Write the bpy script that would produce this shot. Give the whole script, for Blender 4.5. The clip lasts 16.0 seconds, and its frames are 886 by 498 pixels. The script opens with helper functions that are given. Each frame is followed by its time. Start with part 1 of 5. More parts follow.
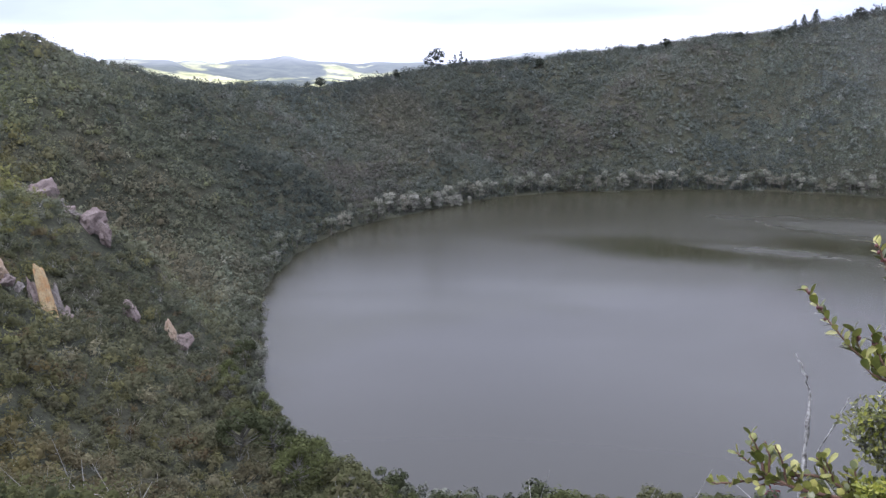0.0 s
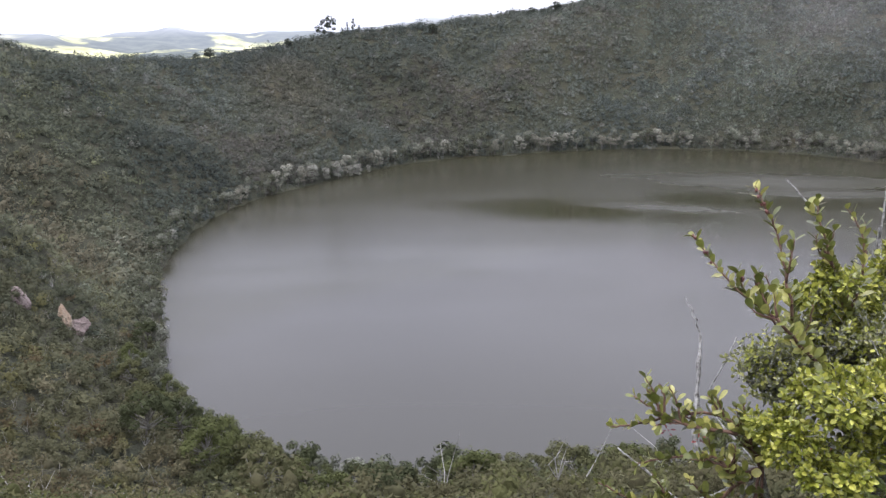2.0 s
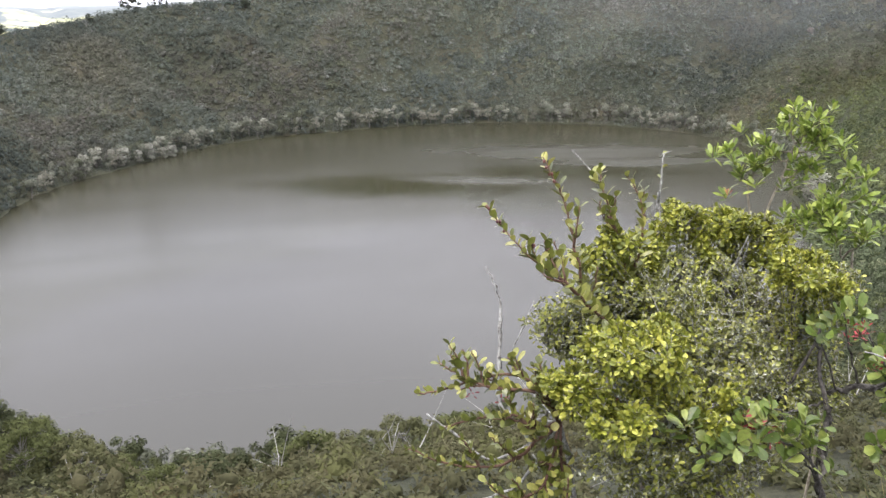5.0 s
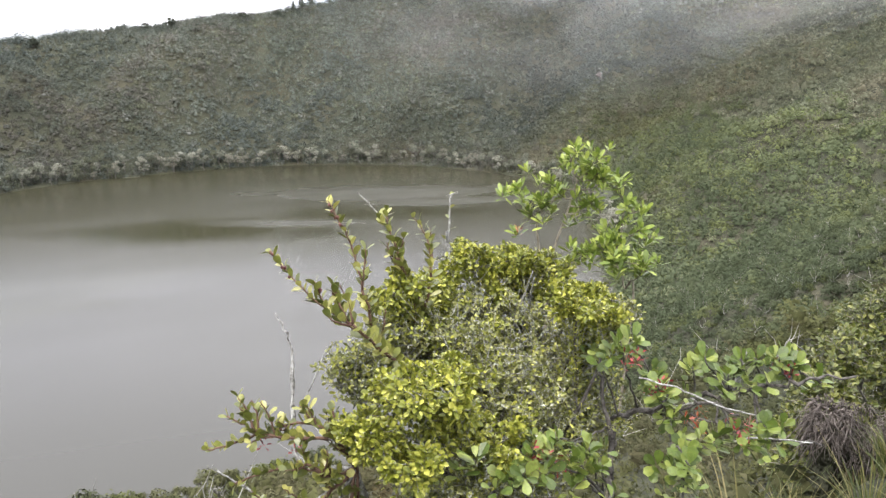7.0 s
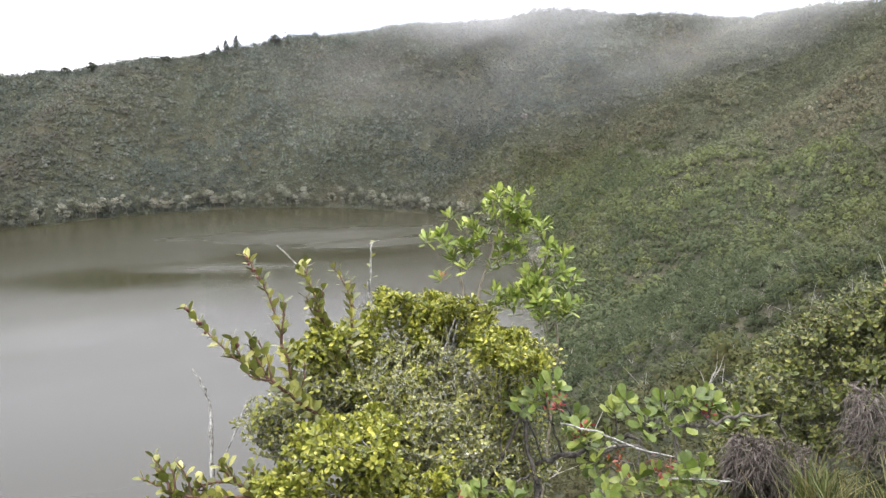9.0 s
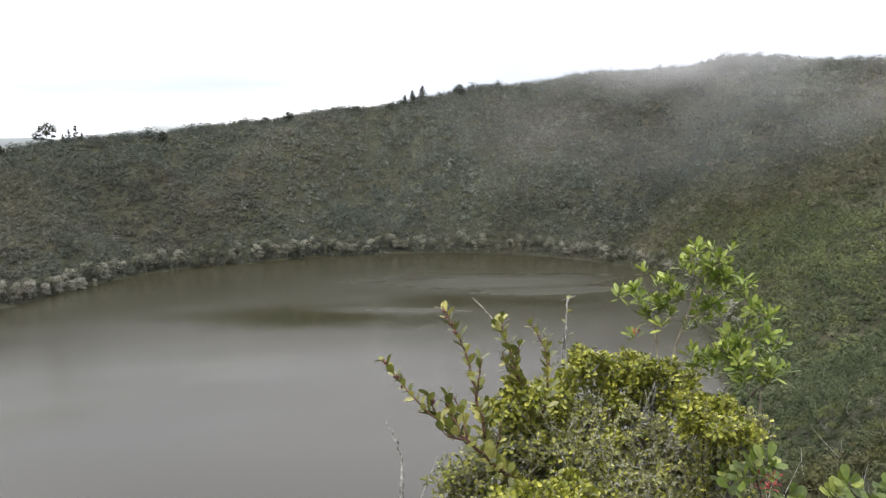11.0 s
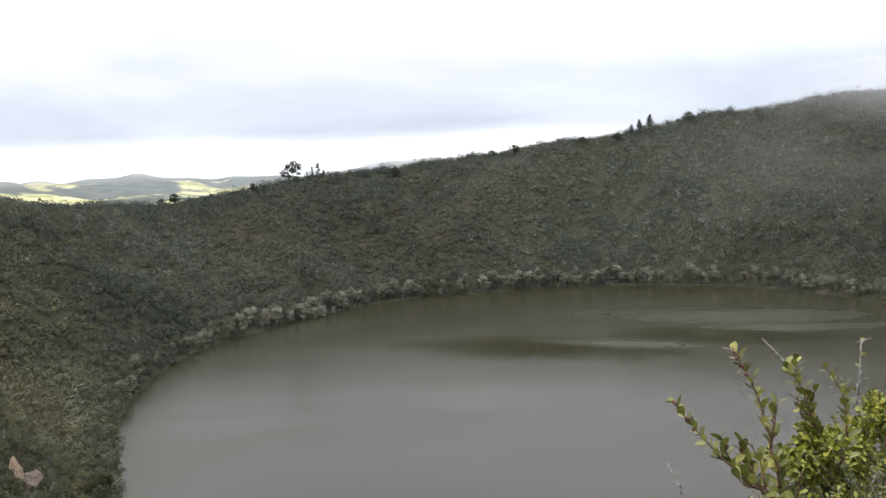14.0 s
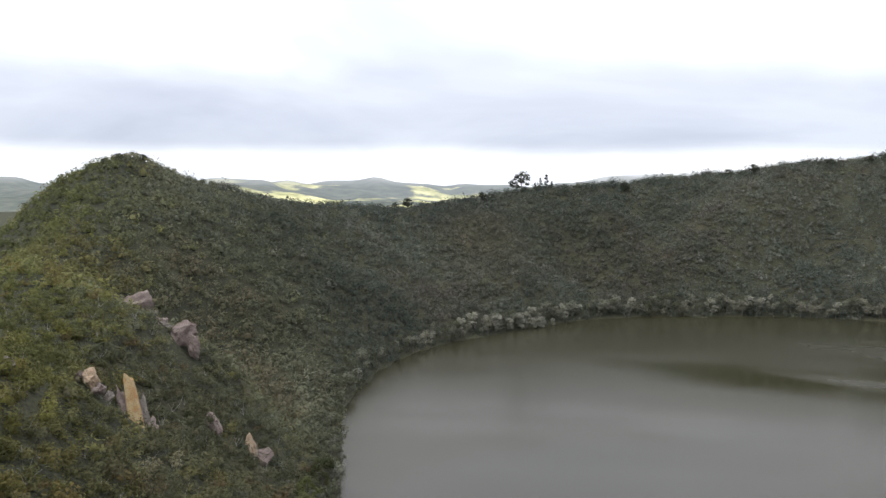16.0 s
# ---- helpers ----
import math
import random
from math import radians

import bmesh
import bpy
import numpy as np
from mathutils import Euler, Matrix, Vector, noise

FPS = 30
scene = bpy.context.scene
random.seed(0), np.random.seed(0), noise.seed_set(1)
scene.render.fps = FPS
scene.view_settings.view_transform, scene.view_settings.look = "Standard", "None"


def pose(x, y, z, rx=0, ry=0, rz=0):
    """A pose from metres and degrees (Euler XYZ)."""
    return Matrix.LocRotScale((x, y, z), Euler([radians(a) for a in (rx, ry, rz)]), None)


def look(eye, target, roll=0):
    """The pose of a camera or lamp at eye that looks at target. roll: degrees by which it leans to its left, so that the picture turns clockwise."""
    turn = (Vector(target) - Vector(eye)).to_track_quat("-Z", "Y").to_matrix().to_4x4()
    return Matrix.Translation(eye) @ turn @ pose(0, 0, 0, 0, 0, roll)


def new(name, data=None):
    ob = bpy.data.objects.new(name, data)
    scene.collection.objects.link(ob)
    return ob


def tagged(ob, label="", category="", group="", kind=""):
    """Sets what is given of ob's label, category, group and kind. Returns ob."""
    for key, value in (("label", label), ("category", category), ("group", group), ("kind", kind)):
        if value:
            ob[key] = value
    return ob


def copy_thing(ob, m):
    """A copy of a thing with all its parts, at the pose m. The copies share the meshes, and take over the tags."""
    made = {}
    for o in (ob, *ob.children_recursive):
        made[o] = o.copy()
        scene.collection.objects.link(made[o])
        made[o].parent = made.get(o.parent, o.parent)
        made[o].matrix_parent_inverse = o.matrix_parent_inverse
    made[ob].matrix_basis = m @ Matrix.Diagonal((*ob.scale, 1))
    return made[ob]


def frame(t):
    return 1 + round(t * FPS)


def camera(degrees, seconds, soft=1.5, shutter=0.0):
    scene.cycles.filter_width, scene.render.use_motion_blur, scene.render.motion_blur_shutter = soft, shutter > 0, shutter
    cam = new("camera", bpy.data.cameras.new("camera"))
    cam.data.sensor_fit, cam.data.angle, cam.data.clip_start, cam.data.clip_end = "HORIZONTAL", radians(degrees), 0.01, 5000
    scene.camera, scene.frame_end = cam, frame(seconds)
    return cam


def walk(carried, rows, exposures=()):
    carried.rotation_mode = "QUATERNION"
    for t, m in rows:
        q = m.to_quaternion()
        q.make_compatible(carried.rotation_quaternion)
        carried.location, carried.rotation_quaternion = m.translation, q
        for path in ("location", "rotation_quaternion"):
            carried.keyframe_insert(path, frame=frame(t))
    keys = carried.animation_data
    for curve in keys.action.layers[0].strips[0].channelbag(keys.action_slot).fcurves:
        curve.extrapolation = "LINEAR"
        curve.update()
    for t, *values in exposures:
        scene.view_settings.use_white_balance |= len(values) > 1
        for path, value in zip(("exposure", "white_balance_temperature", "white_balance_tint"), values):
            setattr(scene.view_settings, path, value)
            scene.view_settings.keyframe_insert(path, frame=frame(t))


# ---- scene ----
cam = camera(52.0, 16.0, 1.4)
PATH = [
    (0.0, pose(0.001, 0.001, 59.999, 78.0, -0.0, -0.0)),
    (0.5, pose(0.009, 0.008, 59.989, 76.93, 0.53, -1.34)),
    (1.0, pose(0.002, -0.012, 59.995, 76.57, 0.8, -2.63)),
    (1.5, pose(0.009, -0.005, 59.991, 76.12, 0.7, -4.19)),
    (2.0, pose(0.009, -0.003, 59.986, 75.92, 1.18, -6.59)),
    (2.5, pose(0.004, -0.015, 59.989, 75.64, 1.38, -8.58)),
    (3.0, pose(0.014, -0.014, 59.987, 75.23, 1.47, -10.31)),
    (3.5, pose(0.020, -0.029, 59.990, 74.92, 1.19, -12.11)),
    (4.0, pose(0.022, -0.036, 59.989, 74.6, 0.98, -14.07)),
    (6.5, pose(0.089, -0.035, 59.991, 75.43, 0.24, -25.81)),
    (7.0, pose(0.096, -0.043, 59.991, 76.78, -0.0, -29.67)),
    (7.5, pose(0.109, -0.054, 59.996, 77.62, 0.05, -32.91)),
    (8.0, pose(0.110, -0.059, 59.999, 78.07, -0.07, -34.59)),
    (10.5, pose(0.123, -0.001, 60.017, 82.29, 0.32, -28.27)),
    (11.0, pose(0.108, 0.024, 60.013, 82.39, 0.44, -22.97)),
    (11.5, pose(0.095, 0.035, 60.014, 82.64, 1.18, -20.43)),
    (12.0, pose(0.072, 0.043, 60.012, 83.11, 0.53, -18.3)),
    (12.5, pose(0.047, 0.035, 60.016, 83.66, -0.22, -16.61)),
    (13.0, pose(0.024, 0.042, 60.013, 83.98, 0.19, -14.72)),
    (13.5, pose(-0.010, 0.042, 60.009, 84.33, 1.75, -12.56)),
    (14.0, pose(0.007, 0.051, 60.026, 84.64, 1.85, -8.93)),
    (14.5, pose(-0.025, 0.039, 60.025, 84.82, 1.19, -5.33)),
    (15.0, pose(-0.030, 0.050, 60.026, 85.04, 0.27, -0.87)),
    (15.5, pose(-0.040, 0.055, 60.026, 85.28, -0.39, 2.68)),
    (16.0, pose(-0.049, 0.060, 60.026, 85.54, -0.62, 5.36)),
]
EXPOSURES = [(0.0, 0.46, 5600, 22), (2.0, 0.64, 5930, 21), (4.0, 0.9, 6150, 19), (7.0, 1.22, 6350, 15), (8.2, 1.24, 6350, 15), (10.5, 0.65, 6450, 13), (12.5, 0.32, 6500, 13), (16.0, 0.07, 6380, 12)]
walk(cam, PATH, EXPOSURES)

# ---------------------------------------------------------------- world, sun
SUN_AZ, SUN_EL = -115.0, 58.0          # degrees, azimuth from +y towards +x


def build_world():
    world = bpy.data.worlds.new("overcast_sky")
    scene.world = world
    world.use_nodes = True
    nt = world.node_tree
    nt.nodes.clear()
    N, L = nt.nodes.new, nt.links.new

    def math_node(op, a, b=None, clamp=False):
        n = N("ShaderNodeMath")
        n.operation, n.use_clamp = op, clamp
        for i, v in enumerate((a, b)):
            if v is None:
                continue
            if isinstance(v, (int, float)):
                n.inputs[i].default_value = v
            else:
                L(v, n.inputs[i])
        return n.outputs[0]

    sky = N("ShaderNodeTexSky")
    sky.sky_type, sky.sun_disc = "NISHITA", False
    sky.sun_elevation, sky.sun_rotation = radians(SUN_EL), radians(SUN_AZ)
    sky.altitude = 3000
    sky_dim = N("ShaderNodeVectorMath")
    sky_dim.operation = "SCALE"
    sky_dim.inputs["Scale"].default_value = 0.10
    L(sky.outputs[0], sky_dim.inputs[0])
    co = N("ShaderNodeTexCoord")
    sep = N("ShaderNodeSeparateXYZ")
    L(co.outputs["Generated"], sep.inputs[0])
    up = math_node("MAXIMUM", sep.outputs[2], 0.0)
    # flat cloud deck seen in perspective
    den = math_node("ADD", up, 0.22)
    comb = N("ShaderNodeCombineXYZ")
    L(math_node("DIVIDE", sep.outputs[0], den), comb.inputs[0])
    L(math_node("DIVIDE", sep.outputs[1], den), comb.inputs[1])
    cloud = N("ShaderNodeTexNoise")
    cloud.inputs["Scale"].default_value = 0.75
    cloud.inputs["Detail"].default_value = 5
    cloud.inputs["Roughness"].default_value = 0.5
    cloud.inputs["Distortion"].default_value = 0.4
    L(comb.outputs[0], cloud.inputs["Vector"])
    grey = N("ShaderNodeValToRGB")
    grey.color_ramp.elements[0].position, grey.color_ramp.elements[0].color = 0.42, (1.3, 1.3, 1.3, 1)
    grey.color_ramp.elements[1].position, grey.color_ramp.elements[1].color = 0.66, (0.96, 0.98, 1.03, 1)
    L(cloud.outputs["Fac"], grey.inputs[0])
    # brightness of the deck by height above the horizon
    band = N("ShaderNodeValToRGB")
    band.color_ramp.interpolation = "EASE"
    el = band.color_ramp.elements
    el[0].position, el[0].color = 0.0, (0.9, 0.93, 0.98, 1)
    el[1].position, el[1].color = 1.0, (1.75, 1.75, 1.75, 1)
    for p, c in ((0.016, (0.96, 0.97, 1.0, 1)), (0.040, (0.55, 0.585, 0.65, 1)), (0.095, (0.60, 0.63, 0.69, 1)), (0.15, (0.84, 0.87, 0.90, 1)), (0.30, (0.88, 0.88, 0.89, 1)), (0.55, (1.0, 1.0, 1.0, 1))):
        e = el.new(p)
        e.color = c
    billow = N("ShaderNodeTexNoise")
    billow.inputs["Scale"].default_value, billow.inputs["Detail"].default_value = 3.2, 4
    L(co.outputs["Generated"], billow.inputs["Vector"])
    drop = math_node("MULTIPLY", math_node("SUBTRACT", billow.outputs["Fac"], 0.5), 0.10)
    L(math_node("MAXIMUM", math_node("ADD", up, math_node("MULTIPLY", drop, math_node("MULTIPLY", up, 9.0, True))), 0.0), band.inputs[0])
    deck = N("ShaderNodeMix")
    deck.data_type, deck.blend_type = "RGBA", "MULTIPLY"
    deck.inputs["Factor"].default_value = 1.0
    L(grey.outputs[0], deck.inputs["A"])
    L(band.outputs[0], deck.inputs["B"])
    mixed = N("ShaderNodeMix")
    mixed.data_type = "RGBA"
    mixed.inputs["Factor"].default_value = 0.9
    L(sky_dim.outputs[0], mixed.inputs["A"])
    L(deck.outputs["Result"], mixed.inputs["B"])
    bg = N("ShaderNodeBackground")
    bg.inputs["Strength"].default_value = 1.12
    L(mixed.outputs["Result"], bg.inputs["Color"])
    out = N("ShaderNodeOutputWorld")
    L(bg.outputs[0], out.inputs["Surface"])


build_world()
sun = new("sun", bpy.data.lights.new("sun", "SUN"))
sun.data.energy, sun.data.angle, sun.data.color = 1.5, radians(18), (1.0, 0.95, 0.86)
sun.matrix_world = look((100 * math.sin(radians(SUN_AZ)) * math.cos(radians(SUN_EL)), 100 * math.cos(radians(SUN_AZ)) * math.cos(radians(SUN_EL)), 100 * math.sin(radians(SUN_EL))), (0, 0, 0))


# ---------------------------------------------------------------- materials
def material(name, rough=0.7, spec=0.3):
    m = bpy.data.materials.new(name)
    m.use_nodes = True
    b = m.node_tree.nodes["Principled BSDF"]
    b.inputs["Roughness"].default_value = rough
    b.inputs["Specular IOR Level"].default_value = spec
    return m, m.node_tree, b


def noise_node(nt, scale, detail=4, rough=0.6, vector=None):
    n = nt.nodes.new("ShaderNodeTexNoise")
    n.inputs["Scale"].default_value, n.inputs["Detail"].default_value, n.inputs["Roughness"].default_value = scale, detail, rough
    if vector is not None:
        nt.links.new(vector, n.inputs["Vector"])
    return n


def ramp(nt, fac, *stops):
    r = nt.nodes.new("ShaderNodeValToRGB")
    e = r.color_ramp.elements
    while len(e) < len(stops):
        e.new(0.5)
    for k, (p, c) in zip(e, stops):
        k.position, k.color = p, (*c, 1)
    nt.links.new(fac, r.inputs[0])
    return r.outputs[0]


def blend(nt, a, b, fac, mode="MIX"):
    m = nt.nodes.new("ShaderNodeMix")
    m.data_type, m.blend_type = "RGBA", mode
    for key, v in (("Factor", fac), ("A", a), ("B", b)):
        if isinstance(v, (int, float)):
            m.inputs[key].default_value = v
        elif isinstance(v, tuple):
            m.inputs[key].default_value = (*v, 1)
        else:
            nt.links.new(v, m.inputs[key])
    return m.outputs["Result"]


def bump(nt, b, height, strength, distance):
    n = nt.nodes.new("ShaderNodeBump")
    n.inputs["Strength"].default_value, n.inputs["Distance"].default_value = strength, distance
    nt.links.new(height, n.inputs["Height"])
    nt.links.new(n.outputs[0], b.inputs["Normal"])


def position(nt):
    return nt.nodes.new("ShaderNodeNewGeometry").outputs["Position"]


def foliage_material(name, rough=0.6, glow=0.25, spread=0.5):
    """Leaves: the plant's own tint from its colour attribute, varied leaf by leaf, with some light through the blade."""
    m, nt, b = material(name, rough, 0.06)
    at = nt.nodes.new("ShaderNodeAttribute")
    at.attribute_name = "tint"
    geo = nt.nodes.new("ShaderNodeNewGeometry")
    vary = ramp(nt, geo.outputs["Random Per Island"], (0.0, (1 - spread, 1 - spread, 1 - spread)), (1.0, (1 + spread, 1 + spread, 1 + spread * 0.7)))
    grain = noise_node(nt, 2.6, 3, 0.65, geo.outputs["Position"])
    col = blend(nt, at.outputs["Color"], vary, 1.0, "MULTIPLY")
    col = blend(nt, col, ramp(nt, grain.outputs["Fac"], (0.36, (0.9, 0.9, 0.9)), (0.64, (1.1, 1.1, 1.08))), 1.0, "MULTIPLY")
    nt.links.new(col, b.inputs["Base Color"])
    tr = nt.nodes.new("ShaderNodeBsdfTranslucent")
    nt.links.new(col, tr.inputs["Color"])
    mix = nt.nodes.new("ShaderNodeMixShader")
    mix.inputs[0].default_value = glow
    nt.links.new(b.outputs[0], mix.inputs[1])
    nt.links.new(tr.outputs[0], mix.inputs[2])
    nt.links.new(mix.outputs[0], nt.nodes["Material Output"].inputs["Surface"])
    return m


def ground_material():
    m, nt, b = material("hill_soil", 0.9, 0.1)
    p = position(nt)
    big, fine = noise_node(nt, 0.05, 5, 0.6, p), noise_node(nt, 1.6, 6, 0.7, p)
    c1 = ramp(nt, big.outputs["Fac"], (0.35, (0.040, 0.045, 0.033)), (0.55, (0.052, 0.054, 0.038)), (0.72, (0.068, 0.063, 0.045)))
    c2 = ramp(nt, fine.outputs["Fac"], (0.3, (0.5, 0.5, 0.5)), (0.7, (1.5, 1.45, 1.3)))
    nt.links.new(blend(nt, c1, c2, 1.0, "MULTIPLY"), b.inputs["Base Color"])
    bump(nt, b, fine.outputs["Fac"], 0.8, 0.4)
    return m


def water_material():
    """Silty lake water: a brown-grey body, the sky and hills mirrored in fine ripples, calmer lanes under the far bank."""
    m, nt, b = material("lake_water", 0.25, 0.5)
    p = position(nt)
    b.inputs["IOR"].default_value = 1.333
    mp = nt.nodes.new("ShaderNodeMapping")
    mp.inputs["Scale"].default_value = (0.45, 1.0, 1.0)
    mp.inputs["Rotation"].default_value = (0, 0, 0.25)
    nt.links.new(p, mp.inputs["Vector"])
    silt = noise_node(nt, 0.011, 4, 0.5, mp.outputs[0])
    body = ramp(nt, silt.outputs["Fac"], (0.35, (0.0270, 0.0261, 0.0125)), (0.65, (0.0308, 0.0301, 0.019)))

    def patch(x, y, wide, deep, turn, ragged, inner=0.25, outer=1.25):
        """A ragged oval on the lake: 1 within, 0 outside."""
        at = nt.nodes.new("ShaderNodeMapping")
        at.vector_type = "TEXTURE"
        at.inputs["Location"].default_value, at.inputs["Scale"].default_value = (x, y, 0), (wide, deep, 1)
        at.inputs["Rotation"].default_value = (0, 0, turn)
        nt.links.new(p, at.inputs["Vector"])
        ln = nt.nodes.new("ShaderNodeVectorMath")
        ln.operation = "LENGTH"
        nt.links.new(at.outputs[0], ln.inputs[0])
        wave = noise_node(nt, 2.4, 6, 0.65, at.outputs[0])
        add = nt.nodes.new("ShaderNodeMath")
        add.operation = "MULTIPLY_ADD"
        add.inputs[1].default_value = ragged
        nt.links.new(wave.outputs["Fac"], add.inputs[0])
        nt.links.new(ln.outputs["Value"], add.inputs[2])
        mr = nt.nodes.new("ShaderNodeMapRange")
        mr.inputs["From Min"].default_value, mr.inputs["From Max"].default_value = inner + ragged * 0.5, outer + ragged * 0.5
        mr.inputs["To Min"].default_value, mr.inputs["To Max"].default_value = 1.0, 0.0
        nt.links.new(add.outputs[0], mr.inputs["Value"])
        return mr.outputs[0]

    def both(a, b, op):
        k = nt.nodes.new("ShaderNodeMath")
        k.operation = op
        nt.links.new(a, k.inputs[0])
        nt.links.new(b, k.inputs[1])
        return k.outputs[0]

    # two overlapping ovals where the water colour is paler
    pale_water = both(patch(40, 150, 78, 62, 0.0, 0.4, 0.86, 1.06), patch(84, 196, 60, 40, -0.2, 0.6, 0.8, 1.05), "MAXIMUM")
    nt.links.new(blend(nt, body, (0.0375, 0.0368, 0.0285), pale_water), b.inputs["Base Color"])
    calm = both(patch(72, 280, 40, 18, -0.4, 1.0, 0.1, 1.4), patch(138, 282, 30, 11, -0.5, 1.1, 0.1, 1.4), "MAXIMUM")
    gust = both(both(patch(162, 313, 36, 14, -0.25, 0.9, 0.1, 1.35), patch(165, 288, 30, 8, -0.2, 0.9, 0.1, 1.35), "MAXIMUM"), patch(102, 278, 24, 6, -0.5, 1.0, 0.0, 1.5), "MAXIMUM")
    def spread(a, low, high):
        k = nt.nodes.new("ShaderNodeMapRange")
        k.inputs["To Min"].default_value, k.inputs["To Max"].default_value = low, high
        nt.links.new(a, k.inputs["Value"])
        return k.outputs[0]

    rough = both(spread(calm, 0.23, 0.05), spread(gust, 0.0, 0.22), "ADD")
    swell = noise_node(nt, 0.02, 4, 0.55, mp.outputs[0])
    vary = nt.nodes.new("ShaderNodeMapRange")
    vary.inputs["From Min"].default_value, vary.inputs["From Max"].default_value = 0.35, 0.65
    vary.inputs["To Min"].default_value, vary.inputs["To Max"].default_value = -0.045, 0.045
    nt.links.new(swell.outputs["Fac"], vary.inputs["Value"])
    nt.links.new(both(rough, vary.outputs[0], "ADD"), b.inputs["Roughness"])
    rip = noise_node(nt, 1.1, 3, 0.6, p)
    bump(nt, b, rip.outputs["Fac"], 0.02, 0.05)
    return m


SOIL = ground_material()
WATER = water_material()
FAR_LEAF = foliage_material("shrub_leaves", 0.9, 0.28, 0.06)


def bark_material(name, dark, light, scale=40):
    m, nt, b = material(name, 0.85, 0.15)
    tc = nt.nodes.new("ShaderNodeTexCoord").outputs["Object"]
    n = noise_node(nt, scale, 6, 0.7, tc)
    nt.links.new(ramp(nt, n.outputs["Fac"], (0.35, dark), (0.65, light)), b.inputs["Base Color"])
    bump(nt, b, n.outputs["Fac"], 0.6, 0.004)
    return m


PALE_BARK = bark_material("pale_lichen_bark", (0.16, 0.155, 0.14), (0.36, 0.35, 0.32))
DARK_BARK = bark_material("dark_bark", (0.02, 0.016, 0.012), (0.09, 0.075, 0.06))


# ---------------------------------------------------------------- terrain
CENTRE = np.array((90.0, 265.0))
SHORE = [(-11, 110), (-24.5, 128), (-34.5, 158), (-40, 185), (-45, 208), (-48, 258), (-38, 312), (-14, 348), (13, 382), (45, 404), (81, 411), (121, 415), (160, 408), (198, 385), (224, 345), (229, 310), (218, 270), (185, 225), (155, 182), (110, 132), (59, 108), (21, 103)]
# crest of the crater: x, y, height, steepness of the slope towards the crest
CREST = [(-8, -3, 58.4, 1.15), (-40, 40, 46, 1.1), (-72, 100, 38, 1.0), (-93, 154, 38, 1.0), (-108, 203, 44, 1.0), (-122, 252, 55, 1.0), (-130, 285, 68.6, 0.95), (-124, 308, 63.5, 0.95), (-117, 332, 62, 0.95), (-106, 358, 51.5, 0.95), (-92, 388, 49.5, 0.9), (-60, 440, 46, 0.9), (-25, 475, 51.5, 0.9), (30, 500, 57, 0.9), (130, 525, 67.5, 0.9), (220, 520, 81.5, 0.9), (270, 508, 88.5, 0.9), (310, 490, 95, 0.9), (390, 430, 101, 0.9), (420, 390, 100, 0.9), (440, 340, 91, 0.95), (425, 290, 95, 0.95), (410, 220, 98, 1.0), (290, 80, 84, 1.05), (130, -5, 68, 1.1)]


def polar_table(values, points):
    pts = np.array([p[:2] for p in points], float) - CENTRE
    ang = np.degrees(np.arctan2(pts[:, 1], pts[:, 0])) % 360
    order = np.argsort(ang)
    at = np.arange(720) * 0.5
    v = np.interp(at, ang[order], np.array(values, float)[order], period=360)
    k = np.exp(-0.5 * (np.arange(-20, 21) / 6.0) ** 2)
    return np.convolve(np.concatenate((v[-20:], v, v[:20])), k / k.sum(), "valid")


def radius(points):
    return [math.hypot(p[0] - CENTRE[0], p[1] - CENTRE[1]) for p in points]


T_SHORE = polar_table(radius(SHORE), SHORE)
T_CREST = polar_table(radius(CREST), CREST)
T_HIGH = polar_table([p[2] for p in CREST], CREST)
T_STEEP = polar_table([p[3] for p in CREST], CREST)
_rng = np.random.default_rng(5)
WAVES = [(2 * math.pi / wl * math.cos(a), 2 * math.pi / wl * math.sin(a), ph, wl) for wl, a, ph in zip(np.geomspace(150, 9, 16), _rng.uniform(0, 6.28, 16), _rng.uniform(0, 6.28, 16))]


def unevenness(x, y):
    z = 0
    for kx, ky, ph, wl in WAVES:
        z = z + wl * 0.016 * np.sin(kx * x + ky * y + ph + 1.3 * np.sin(ky * 0.6 * x - kx * 0.6 * y + 2 * ph))
    return z


def slope_share(x, y):
    """0 on the shore, 1 on the crest, with the crest's height and the distance past it."""
    dx, dy = x - CENTRE[0], y - CENTRE[1]
    r = np.hypot(dx, dy)
    at = (np.degrees(np.arctan2(dy, dx)) % 360) * 2
    i = np.floor(at).astype(int) % 720
    j, f = (i + 1) % 720, at - np.floor(at)
    pick = lambda t: t[i] * (1 - f) + t[j] * f
    s0, r0, h, e = pick(T_SHORE), pick(T_CREST), pick(T_HIGH), pick(T_STEEP)
    return (r - s0) / (r0 - s0), h, e, r - r0, at / 2


